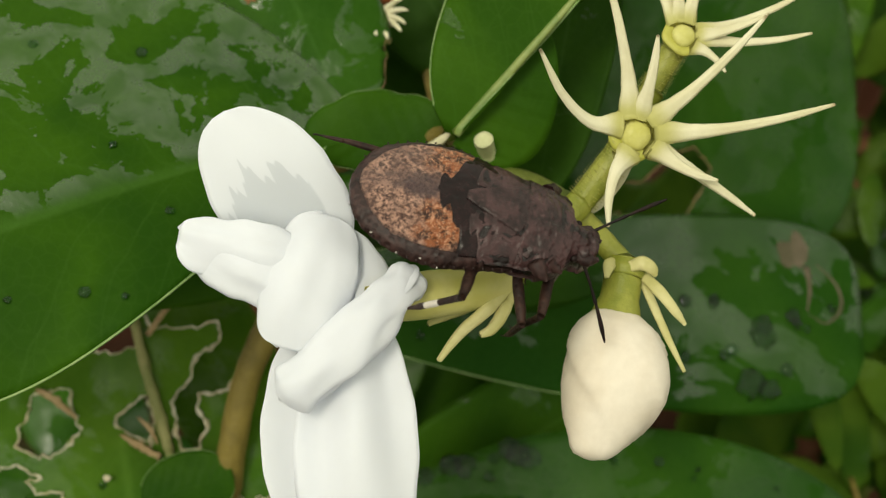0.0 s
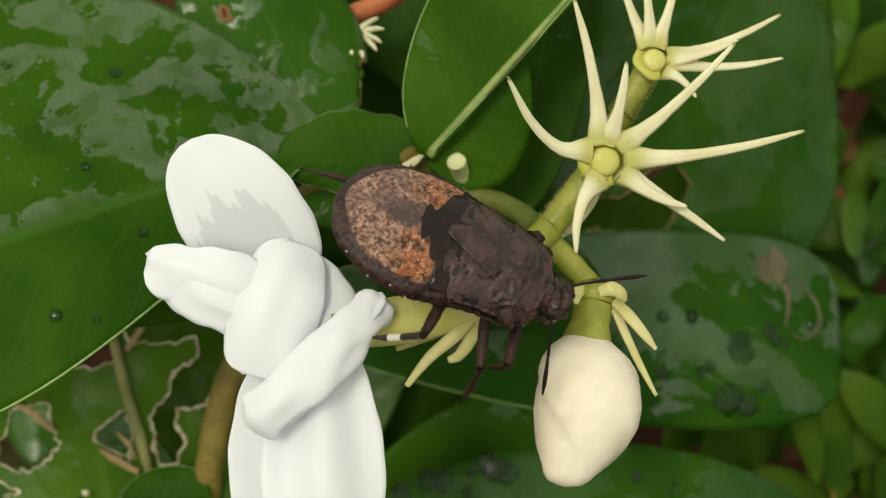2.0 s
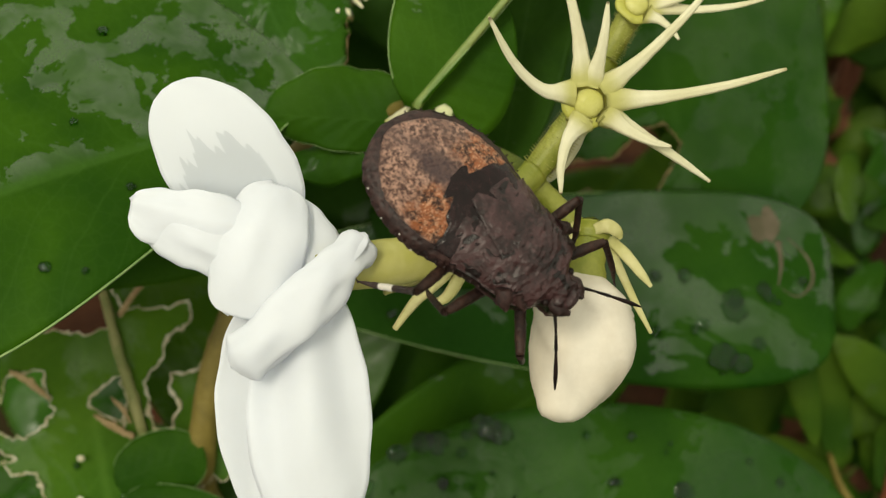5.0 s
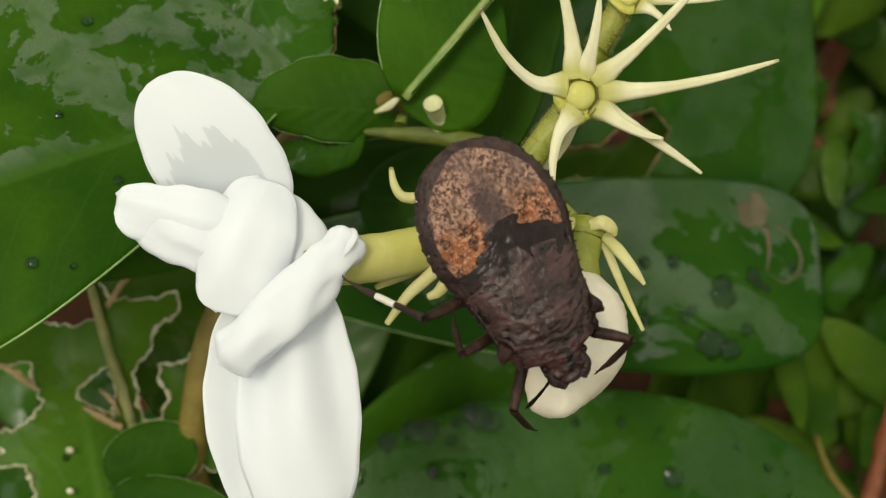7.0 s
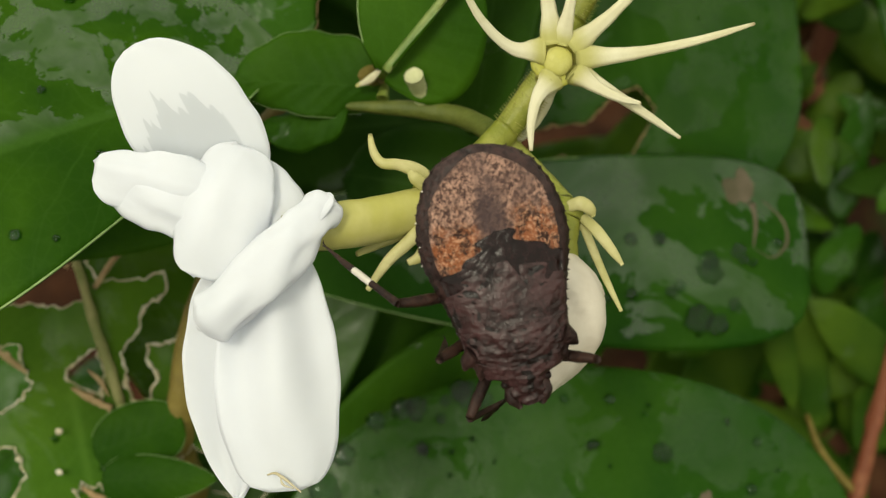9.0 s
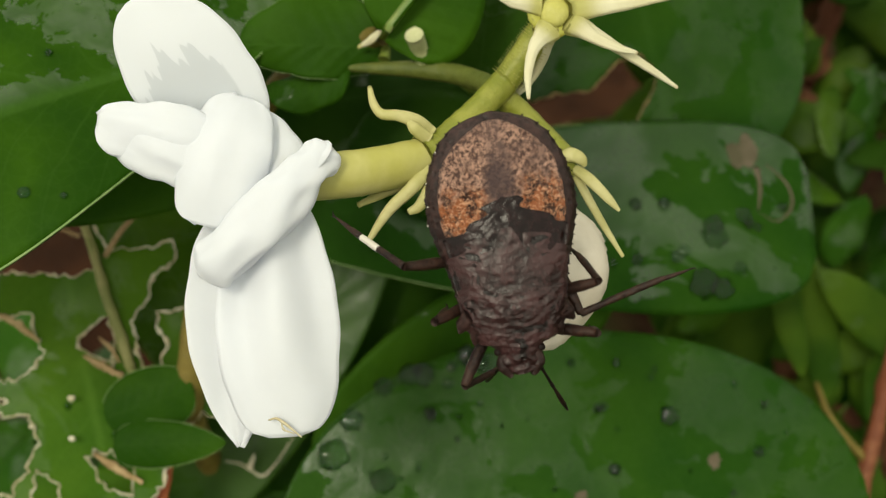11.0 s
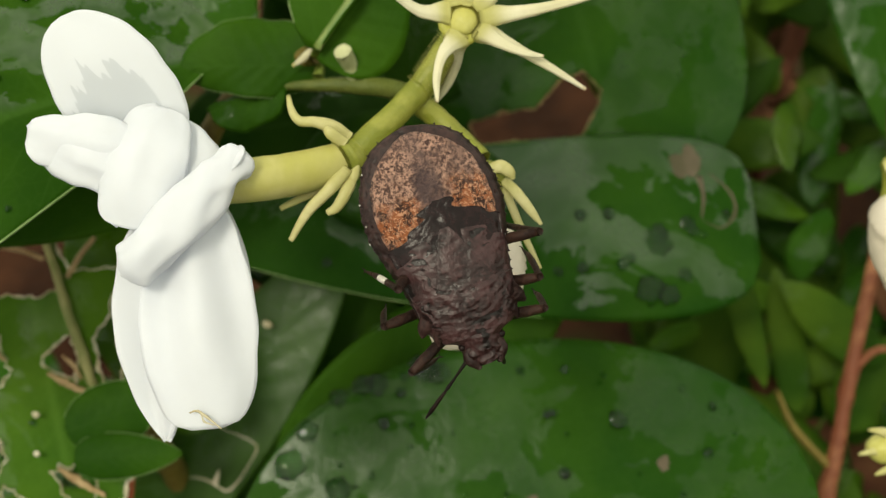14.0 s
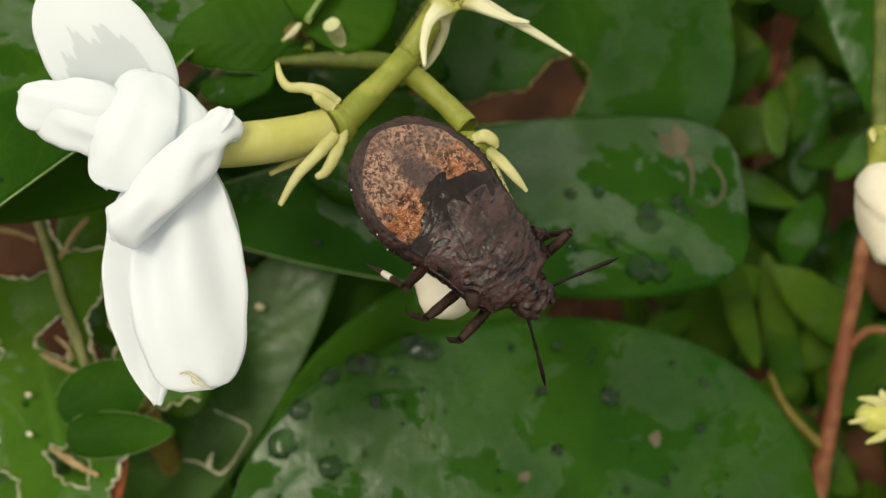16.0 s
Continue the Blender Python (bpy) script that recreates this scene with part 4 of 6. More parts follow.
# ---- the open flower ----
def open_flower():
    fl = thing("jasmine_flower", (5.0, -1.7, 0.7), "open white jasmine flower with rolled back petals", "flower", "flowers of the jasmine")

    pivot = np.array((-1.5, -2.4, 3.4))
    corolla = new("corolla_tube", mesh_of("corolla_tube", tube([(-6.0, -3.4, 4.6), (-3.2, -3.45, 3.9), (0.2, -3.1, 2.7), (3.4, -2.4, 1.5), (4.7, -1.9, 0.9)], [1.55, 1.75, 1.72, 1.65, 1.5], n=30, sides=18, rough=0.03), TUBE, pivot))
    corolla.parent = fl
    corolla.location = Vector(pivot - ORIGIN[fl]) / 1000
    ORIGIN[corolla] = pivot
    tagged(corolla, "thick pale yellow-green flower tube")

    def petal(base, tip, width, material=PETAL, label="", facing=(0, 0, 1), thick=0.45, nu=44, nv=24, **form):
        return part("petal", Blade(base, tip, width, facing, **form).solid(thick, nu, nv), material, corolla, label)

    petal((-8.7, -1.6, 3.4), (-15.7, 9.05, 6.6), 9.2, DIMMED, "upright petal with dimmer light painted as a greyish area", facing=(-0.1, -0.15, 1), thick=0.3, a=0.42, b=0.46, skew=(1.08, 0.88), curl=-0.22, arch=0.9, lump=0.10, ragged=0.02)

    def puff(points, radii, flat, label="", seed=0.0, rough=0.24):
        return part("petal", tube(points, radii, n=40, sides=32, flat=flat, rough=rough, seed=seed, pace=0.16), PETAL, corolla, label)

    petal((-8.0, -1.2, 4.9), (-18.6, 0.75, 5.6), 4.9, facing=(-0.05, 0.05, 1), thick=0.3, a=0.30, b=0.27, curl=-0.75, arch=1.9, seed=2.6, lump=0.22, ragged=0.10, skew=(0.85, 1.10), wave=0.16, waves=1.7, label="petal folded back into a broad lobe")
    petal((-18.0, 0.5, 5.6), (-9.2, -3.9, 6.2), 4.2, facing=(-0.1, -0.1, 1), thick=0.3, a=0.32, b=0.45, curl=-0.6, arch=1.2, seed=4.4, lump=0.18, ragged=0.09, skew=(1.0, 1.0))
    petal((-8.1, 2.3, 5.4), (-10.7, -6.9, 7.2), 7.0, facing=(0.05, 0.1, 1), thick=0.3, a=0.34, b=0.30, curl=-0.75, arch=1.5, seed=1.1, lump=0.20, ragged=0.03, wave=0.06, label="broad central petal bulging forward")
    petal((-8.6, 1.2, 4.6), (-4.4, -5.4, 5.6), 5.4, facing=(0.2, 0.1, 1), thick=0.3, a=0.45, b=0.5, curl=-0.6, arch=0.8, seed=5.2, lump=0.12, ragged=0.03)
    puff([(-2.2, -1.75, 5.6), (-2.5, -2.05, 5.9), (-3.4, -2.9, 6.4), (-4.9, -4.4, 6.9), (-7.4, -6.9, 7.3), (-9.9, -9.2, 7.1), (-11.2, -10.2, 6.6)], [0.95, 1.5, 1.45, 1.45, 1.7, 1.95, 2.0, 1.95, 1.7, 0.7], 0.55, "petal rolled into a thick tube", 2.4, 0.42)
    petal((-2.0, -1.2, 6.5), (-11.3, -10.0, 7.2), 2.9, facing=(-0.45, 0.45, 1), thick=0.25, a=0.4, b=0.35, curl=-0.9, arch=0.55, seed=1.7, lump=0.10, ragged=0.08)
    petal((-6.6, -4.0, 5.2), (-5.95, -22.0, 5.2), 9.1, facing=(0.05, 0.0, 1), thick=0.35, a=0.42, b=0.30, curl=-0.55, arch=1.0, seed=0.5, crease=0.34, lump=0.30, ragged=0.025, label="long hanging petal with a faintly browned tip")
    petal((-8.4, -5.0, 4.4), (-9.6, -22.9, 3.4), 6.6, facing=(-0.25, 0.0, 1), thick=0.35, a=0.42, b=0.72, curl=0.35, arch=0.5, seed=2.0, skew=(1.15, 0.9), crease=0.15, lump=0.15, ragged=0.03, sway=-0.3)
    petal((-7.0, -3.2, 4.0), (-4.2, -14.5, 2.4), 5.6, facing=(0.3, 0.0, 1), thick=0.35, a=0.5, b=0.5, curl=-0.6, arch=0.5, lump=0.12)
    part("browned_edge", tube([(-7.0, -20.6, 5.9), (-6.4, -20.5, 5.95), (-5.8, -20.9, 5.95), (-4.7, -21.9, 5.75)], [0.05, 0.10, 0.13, 0.05], n=12, sides=6, flat=0.4, rough=0.4), RIM, corolla, "thin brown bruise at the petal tip")
    part("browned_edge", tube([(-6.1, -20.7, 5.95), (-5.9, -21.3, 5.95), (-5.2, -21.6, 5.85)], [0.04, 0.09, 0.04], n=12, sides=6, flat=0.4, rough=0.5), RIM, corolla)
    part("calyx", tube([(4.0, -2.2, 1.2), (4.6, -1.9, 0.9), (5.3, -1.4, 0.6)], [1.72, 1.8, 1.35], n=12, sides=18, rough=0.08), CALYX, fl)
    for points, sizes in (
        (((4.6, -0.4, 1.2), (3.6, 0.5, 1.9), (2.2, 0.95, 2.3), (1.1, 1.1, 2.3), (0.5, 2.0, 2.2), (0.3, 3.2, 2.1)), (0.75, 0.65, 0.5, 0.45, 0.35, 0.2)),
        (((4.5, -0.9, 2.2), (3.5, -0.1, 2.7), (3.1, 0.4, 2.4)), (0.6, 0.55, 0.25)),
        (((4.5, -2.9, 2.2), (3.2, -4.4, 2.8), (1.4, -6.0, 2.7), (-0.2, -8.1, 2.1)), (0.7, 0.6, 0.5, 0.25)),
        (((5.0, -3.0, 1.6), (4.4, -4.6, 2.4), (3.6, -5.8, 2.4), (2.8, -6.2, 2.3)), (0.6, 0.6, 0.5, 0.3)),
        (((4.0, -3.2, 1.6), (1.6, -4.4, 1.4), (-1.0, -5.5, 1.3)), (0.6, 0.5, 0.25)),
        (((5.2, -2.4, 2.0), (5.0, -3.6, 2.2), (4.6, -4.2, 2.1)), (0.5, 0.45, 0.2)),
    ):
        part("calyx_lobe", tube(points, [0.85 * q for q in sizes], n=20, sides=10, flat=0.65, rough=0.08, seed=points[0][0]), SEPAL_GREEN, fl, "curled pale yellow-green calyx lobe")
    return corolla


COROLLA = open_flower()


# ---- the spent flowers: calyces with long pale lobes ----
def spent_flower(root, centre, tips, size, label, axis):
    centre = np.asarray(centre, float)
    sf = thing("spent_flower", root, label, "flower", "flowers of the jasmine")
    inward = unit(np.asarray(root, float) - centre)
    up = unit(axis)
    part("calyx_tube", tube([root, (np.asarray(root, float) + centre) / 2 - up * 0.7 * size, centre - up * 1.1 * size, centre - up * 0.35 * size], [1.0 * size, 1.1 * size, 1.15 * size, 1.35 * size], n=22, sides=18, rough=0.05), CALYX, sf, "finely hairy green calyx tube")
    x, y = unit(np.cross(up, (0.2, 1, 0.1))), unit(np.cross(up, np.cross(up, (0.2, 1, 0.1))))
    rings = ((0.2, 0.0), (1.0, 0.12), (1.25, 0.2), (1.6, 0.3), (1.95, 0.2), (1.95, 0.0), (1.4, -0.4), (0.3, -0.8))
    verts = [centre + size * (r * (1 + 0.05 * math.sin(5 * a)) * (math.cos(a) * x + math.sin(a) * y) + up * h) for r, h in rings for a in np.linspace(0, 2 * math.pi, 28, endpoint=False)]
    part("calyx_cup", (np.array(verts), [[i * 28 + k, i * 28 + (k + 1) % 28, (i + 1) * 28 + (k + 1) % 28, (i + 1) * 28 + k] for i in range(7) for k in range(28)]), CUP, sf, "shallow yellow-green cup between the lobes")
    part("ovary", ball(centre + unit(axis) * 0.2 * size, (1.14 * size, 1.14 * size, 0.62 * size), axis=axis, rough=0.06), OVARY, sf, "rounded green ovary")
    for k, (tip, sag) in enumerate(tips):
        tip = np.asarray(tip, float)
        d = unit(tip - centre)
        flat = d - unit(axis) * (d @ unit(axis))
        start = centre + unit(flat) * 1.35 * size + unit(axis) * 0.15 * size
        bow = np.asarray(sag, float)
        mid1, mid2 = start + (tip - start) * 0.33 + bow, start + (tip - start) * 0.68 + bow * 0.9
        part("sepal", tube([start, mid1, mid2, tip], [1.10 * size, 0.62 * size, 0.42 * size, 0.35 * size, 0.27 * size, 0.12 * size], n=30, sides=10, flat=0.5, facing=axis, rough=0.07, seed=k * 3.1), SEPAL, sf, "long narrow pale yellow calyx lobe")
    hairs = []
    line = smooth_line([root, (np.asarray(root, float) + centre) / 2, centre], 30)
    for i in range(420):
        p = line[random.randrange(2, 24)]
        out = unit(np.cross(inward, (random.gauss(0, 1), random.gauss(0, 1), random.gauss(0, 1))))
        p = p + out * 1.06 * size
        hairs.append(tube([p, p + out * 0.18, p + out * 0.32 + inward * -0.06], [0.022, 0.016, 0.008], n=4, sides=3)[:2])
    tagged(part("hairs", joined(*hairs), SEPAL, sf), kind="stuff")
    return sf


spent_flower((10.3, 3.4, -0.9), (14.3, 8.4, 0.2), (
    ((6.8, 13.9, 5.0), (-0.3, -1.4, -0.6)), ((11.6, 19.8, 3.2), (0.3, 0.2, 0)), ((15.5, 15.4, 2.6), (0.2, 0.0, 0.2)), ((23.4, 16.9, 2.2), (0.2, -0.3, 0)),
    ((28.9, 10.7, 0.8), (0.0, -0.5, 0.2)), ((23.7, 2.6, -1.5), (0, 0.1, 0.3)), ((20.4, 5.1, 0.4), (0, -0.5, 0.3)), ((11.9, 1.6, 3.0), (-0.6, 0.3, 0.6)), ((10.7, 2.4, -3.2), (0.6, -0.5, -0.6))),
    1.0, "spent jasmine flower, pale narrow calyx lobes spread like a star", (0.05, 0.0, 1))
spent_flower((16.0, 12.0, -4.2), (18.5, 16.4, -3.0), (
    ((15.6, 24.5, -3.6), (-0.3, 0.2, 0)), ((17.4, 25, -3), (0.1, 0, 0.3)), ((20.6, 24.2, -3), (0.1, 0, 0.2)), ((28.2, 20.0, -2.8), (0.1, -0.4, 0)), ((28.3, 16.6, -2.4), (0, -0.5, 0.2)), ((24.6, 17.8, -1.2), (0, -0.3, 0.2)), ((21.6, 13.5, -2.0), (0.2, 0.2, 0))),
    0.85, "spent jasmine flower with upright pale calyx lobes", (0.2, 0.35, 1))
spent_flower((-6.9, 22.7, -20.0), (-6.0, 20.8, -18.0), (
    ((-3.6, 22.4, -16.5), (0, 0.2, 0.2)), ((-3.1, 21.4, -16.5), (0, 0.2, 0.2)), ((-3.3, 20.1, -16.0), (0, 0.2, 0.2)), ((-3.7, 19.4, -16.0), (0, 0.2, 0.2)), ((-4.9, 18.7, -16.0), (0, 0.2, 0.2)), ((-5.9, 19.0, -16.0), (0, 0.2, 0.2))),
    0.66, "spent jasmine flower with short pale calyx lobes", (0.2, -0.5, 0.9))
part("twig", tube([(-8.3, 22.8, -21.0), (-6.4, 23.3, -20.0), (-3.5, 24.5, -20.0), (-0.7, 26.8, -22.0)], [0.9, 1.0, 1.0, 0.9], n=16, sides=9, rough=0.2), RED_TWIG, shrub, "reddish brown twig")


# ---- the buds ----
def bud_shape(reach, scale=1.0, turns=0.16):
    """A pointed bud of wrapped petals, hanging along -y."""
    s = np.array([3.3, 3.7, 4.3, 5.2, 6.4, 7.8, 9.2, 10.6, 11.8, 12.8, 13.6, 14.1, 14.3])
    r = np.array([1.75, 2.25, 2.95, 3.5, 3.9, 4.05, 3.9, 3.4, 2.85, 2.25, 1.75, 1.2, 0.3])
    ys = np.linspace(3.3, 14.3, 44)
    rs = np.interp(ys, s, r)
    sides, verts, uv = 48, [], []
    for i, (y, q) in enumerate(zip(ys, rs)):
        for k in range(sides):
            a = 2 * math.pi * k / sides
            saw = ((a / (2 * math.pi) * 4 + y * turns) % 1.0)
            step = 1 + 0.085 * (saw - 0.5) * min(1.0, (y - 3.2) / 2.0) + 0.02 * math.cos(4 * a + 3.0)
            bend = -0.8 * math.sin((y - 3) / 11 * math.pi)
            verts.append((scale * (q * step * math.cos(a) - bend), -scale * y, scale * q * step * math.sin(a) * 0.96))
            uv.append((i / 43, k / sides))
    faces = [[i * sides + k, i * sides + (k + 1) % sides, (i + 1) * sides + (k + 1) % sides, (i + 1) * sides + k] for i in range(43) for k in range(sides)]
    faces += [[k for k in range(sides)][::-1], [43 * sides + k for k in range(sides)]]
    return np.array(verts), faces, np.array(uv)


def bud(name, matrix, label, scale=1.0):
    b = new(name)
    b.empty_display_size = 0.002
    b.matrix_world = matrix
    ORIGIN[b] = np.zeros(3)
    tagged(b, label, "flower bud", "flowers of the jasmine")
    part("bud_petals", bud_shape(1, scale), BUD, b, "tightly wrapped cream petals")
    part("neck", tube(np.array([(0, 0.9, -0.1), (0, -0.6, 0), (0, -2.2, 0), (0, -3.7, 0)]) * scale, np.array([1.15, 1.45, 1.5, 1.95]) * scale, n=16, sides=18, rough=0.03), CALYX, b, "green neck of the bud")
    part("calyx", tube(np.array([(0, 0.9, 0), (0, 0.2, 0), (0, -0.5, 0)]) * scale, np.array([1.2, 1.6, 1.5]) * scale, n=10, sides=16, rough=0.08), CALYX, b)
    for points, sizes in (
        (((0.1, 0.1, 1.4), (0.9, 0.45, 1.8), (1.7, 0.2, 1.7), (2.1, -0.2, 1.4)), (0.6, 0.85, 0.7, 0.25)),
        (((1.4, -0.2, 0.6), (2.6, -1.2, 1.2), (4.0, -2.4, 1.2), (5.0, -3.2, 0.9)), (0.6, 0.7, 0.55, 0.2)),
        (((1.4, -0.4, 0.2), (2.6, -2.4, 0.6), (4.0, -4.4, 0.5), (5.7, -6.5, 0.1)), (0.5, 0.5, 0.42, 0.2)),
        (((-1.0, 0.3, 0.9), (-1.45, -0.2, 1.5), (-1.5, -1.2, 1.7)), (0.6, 0.75, 0.25)),
    ):
        part("sepal", tube(np.array(points) * scale, np.array(sizes) * 0.68 * scale, n=16, sides=10, flat=0.42, rough=0.06), SEPAL_GREEN, b, "small pale green calyx lobe")
    return b


BUD_THING = bud("flower_bud", turned(13.75, -1.63, -1.0), "plump cream jasmine bud hanging from its green calyx")
part("flower_stalk", tube([(70, 34, -40), (60, 20, -26), (54, 2, -17), (53, -4, -15.4)], [0.8, 0.75, 0.75, 0.95], n=24, sides=10, rough=0.1), BRANCH, shrub)
bud("flower_bud", turned(52.9, -4.0, -15.4, 0, 0, -4) @ pose(0, 0, 0, -6, 0, 0), "plump cream jasmine bud at the end of a stalk", 0.85)
part("flower_stalk", tube([(76, -22, -40), (66, -27, -26), (56, -30, -19), (52.6, -30.4, -18)], [1.0, 0.9, 0.8, 0.8], n=20, sides=10), CALYX, shrub)


def budlet():
    b = thing("young_bud", (52.6, -30.4, -18), "small green unopened jasmine bud with spread lobes", "flower bud", "flowers of the jasmine")
    part("bud_petals", ball((50.6, -30.0, -17.6), (1.5, 1.5, 2.0), axis=(-1, 0.1, 0.3), rough=0.08), OVARY, b, "smooth yellow-green young bud")
    for k, (tip, bow) in enumerate((((47.6, -30.2, -16.4), (0, 0.2, 0.3)), ((48.6, -28.0, -16.2), (0, 0.6, 0.4)), ((50.8, -27.4, -16.4), (-0.4, 0.6, 0.4)), ((49.0, -32.2, -16.6), (0, -0.4, 0.4)), ((51.4, -32.6, -16.8), (0, -0.5, 0.3)))):
        start = np.array((52.2, -30.2, -17.6))
        part("sepal", tube([start, start + (np.array(tip) - start) * 0.5 + np.array(bow), tip], [0.5, 0.5, 0.15], n=12, sides=8, flat=0.5), SEPAL_GREEN, b)


budlet()


# ---- the bug: along +x to its head, z out of its back ----
BODY_F = [0, 0.02, 0.05, 0.1, 0.2, 0.3, 0.4, 0.5, 0.6, 0.7, 0.755, 0.775, 0.80, 0.84, 0.87, 0.885, 0.90, 0.95, 0.98, 1.0]
BODY_W = [0.2, 1.75, 2.75, 3.65, 4.5, 4.9, 4.9, 4.45, 3.95, 3.6, 3.5, 3.6, 3.35, 3.0, 2.5, 1.75, 1.4, 1.4, 1.1, 0.4]
BACK_F = [0, 0.05, 0.15, 0.3, 0.45, 0.6, 0.75, 0.86, 0.93, 1.0]
BACK_Z = [0.35, 0.75, 1.25, 1.65, 1.85, 2.0, 1.95, 1.35, 0.95, 0.4]
LONG = 17.2


def back(f, v, lift=0.0):
    """A point of the back: f from tail to head, v from the right edge to the left."""
    half, top = np.interp(f, BODY_F, BODY_W), np.interp(f, BACK_F, BACK_Z)
    z = top * max(0.0, 1 - abs(v) ** 2.3) ** 0.62
    return np.array((f * LONG - LONG / 2, v * half, z + lift))


def plate(f0, f1, low, high, lift, nu=30, nv=20, rough=0.1, scale=2.2, seed=0.0, skirt=0.5, ridge=0.0):
    """A piece of the bug's armour lying on its back between two edges low(f) and high(f)."""
    verts, uv = [], []
    for i in range(nu + 1):
        f = f0 + (f1 - f0) * i / nu
        a, b = low(f), high(f)
        for j in range(nv + 1):
            v = a + (b - a) * j / nv
            rim = min(i, nu - i, j, nv - j)
            p = back(f, v, lift if rim else lift - 0.10)
            s = Vector(p * scale) + Vector((seed, seed * 2, 0))
            p = p + np.array((0, 0, rough * (noise.noise(s) + 0.5 * noise.noise(s * 2.3) + 0.3 * noise.noise(s * 5.1))))
            p[2] += ridge * (0.5 - abs(noise.noise(Vector((p[0] * 1.7 + 0.10 * p[1] ** 2, p[1] * 0.85, seed)))) * 2.2 - 0.6 * abs(noise.noise(Vector((p[0] * 3.6, p[1] * 2.3, seed + 3)))))
            verts.append(p)
            uv.append((i / nu, (v + 1) / 2))
    w, count = nv + 1, (nu + 1) * (nv + 1)
    faces = [[i * w + j, (i + 1) * w + j, (i + 1) * w + j + 1, i * w + j + 1] for i in range(nu) for j in range(nv)]
    ring = [j for j in range(w)] + [i * w + nv for i in range(1, nu + 1)] + [nu * w + j for j in range(nv - 1, -1, -1)] + [i * w for i in range(nu - 1, 0, -1)]
    for k in ring:
        verts.append(verts[k] - np.array((0, 0, skirt)))
        uv.append(uv[k])
    n = len(ring)
    faces += [[ring[(k + 1) % n], ring[k], count + k, count + (k + 1) % n] for k in range(n)]
    faces.append([count + k for k in range(n)])
    return np.array(verts), faces, np.array(uv)


def body_shape():
    """Belly and the flattened margin round it, up to the neck."""
    verts, nf, nv = [], 60, 24
    for i in range(nf + 1):
        f = 0.9 * i / nf
        half = np.interp(f, BODY_F, BODY_W)
        half += 0.05 * math.sin(f * 150) * (f > 0.03)
        for j in range(nv + 1):
            v = -1 + 2 * j / nv
            p = back(f, v)
            verts.append((p[0], v * half, p[2] + 0.06 * noise.noise(Vector((p[0] * 2.5, p[1] * 2.5, 0)))))
        deep = -min(1.9, 0.5 + 8 * f, 0.6 + 8 * (0.95 - f))
        for j in range(nv, -1, -1):
            v = -1 + 2 * j / nv
            verts.append((f * LONG - LONG / 2, v * half * 0.96, -0.22 + deep * (1 - abs(v) ** 2.2) ** 0.7))
    w = 2 * (nv + 1)
    faces = [[i * w + k, i * w + (k + 1) % w, (i + 1) * w + (k + 1) % w, (i + 1) * w + k][::-1] for i in range(nf) for k in range(w)]
    faces += [[k for k in range(w)], [nf * w + k for k in range(w)][::-1]]
    return np.array(verts), faces


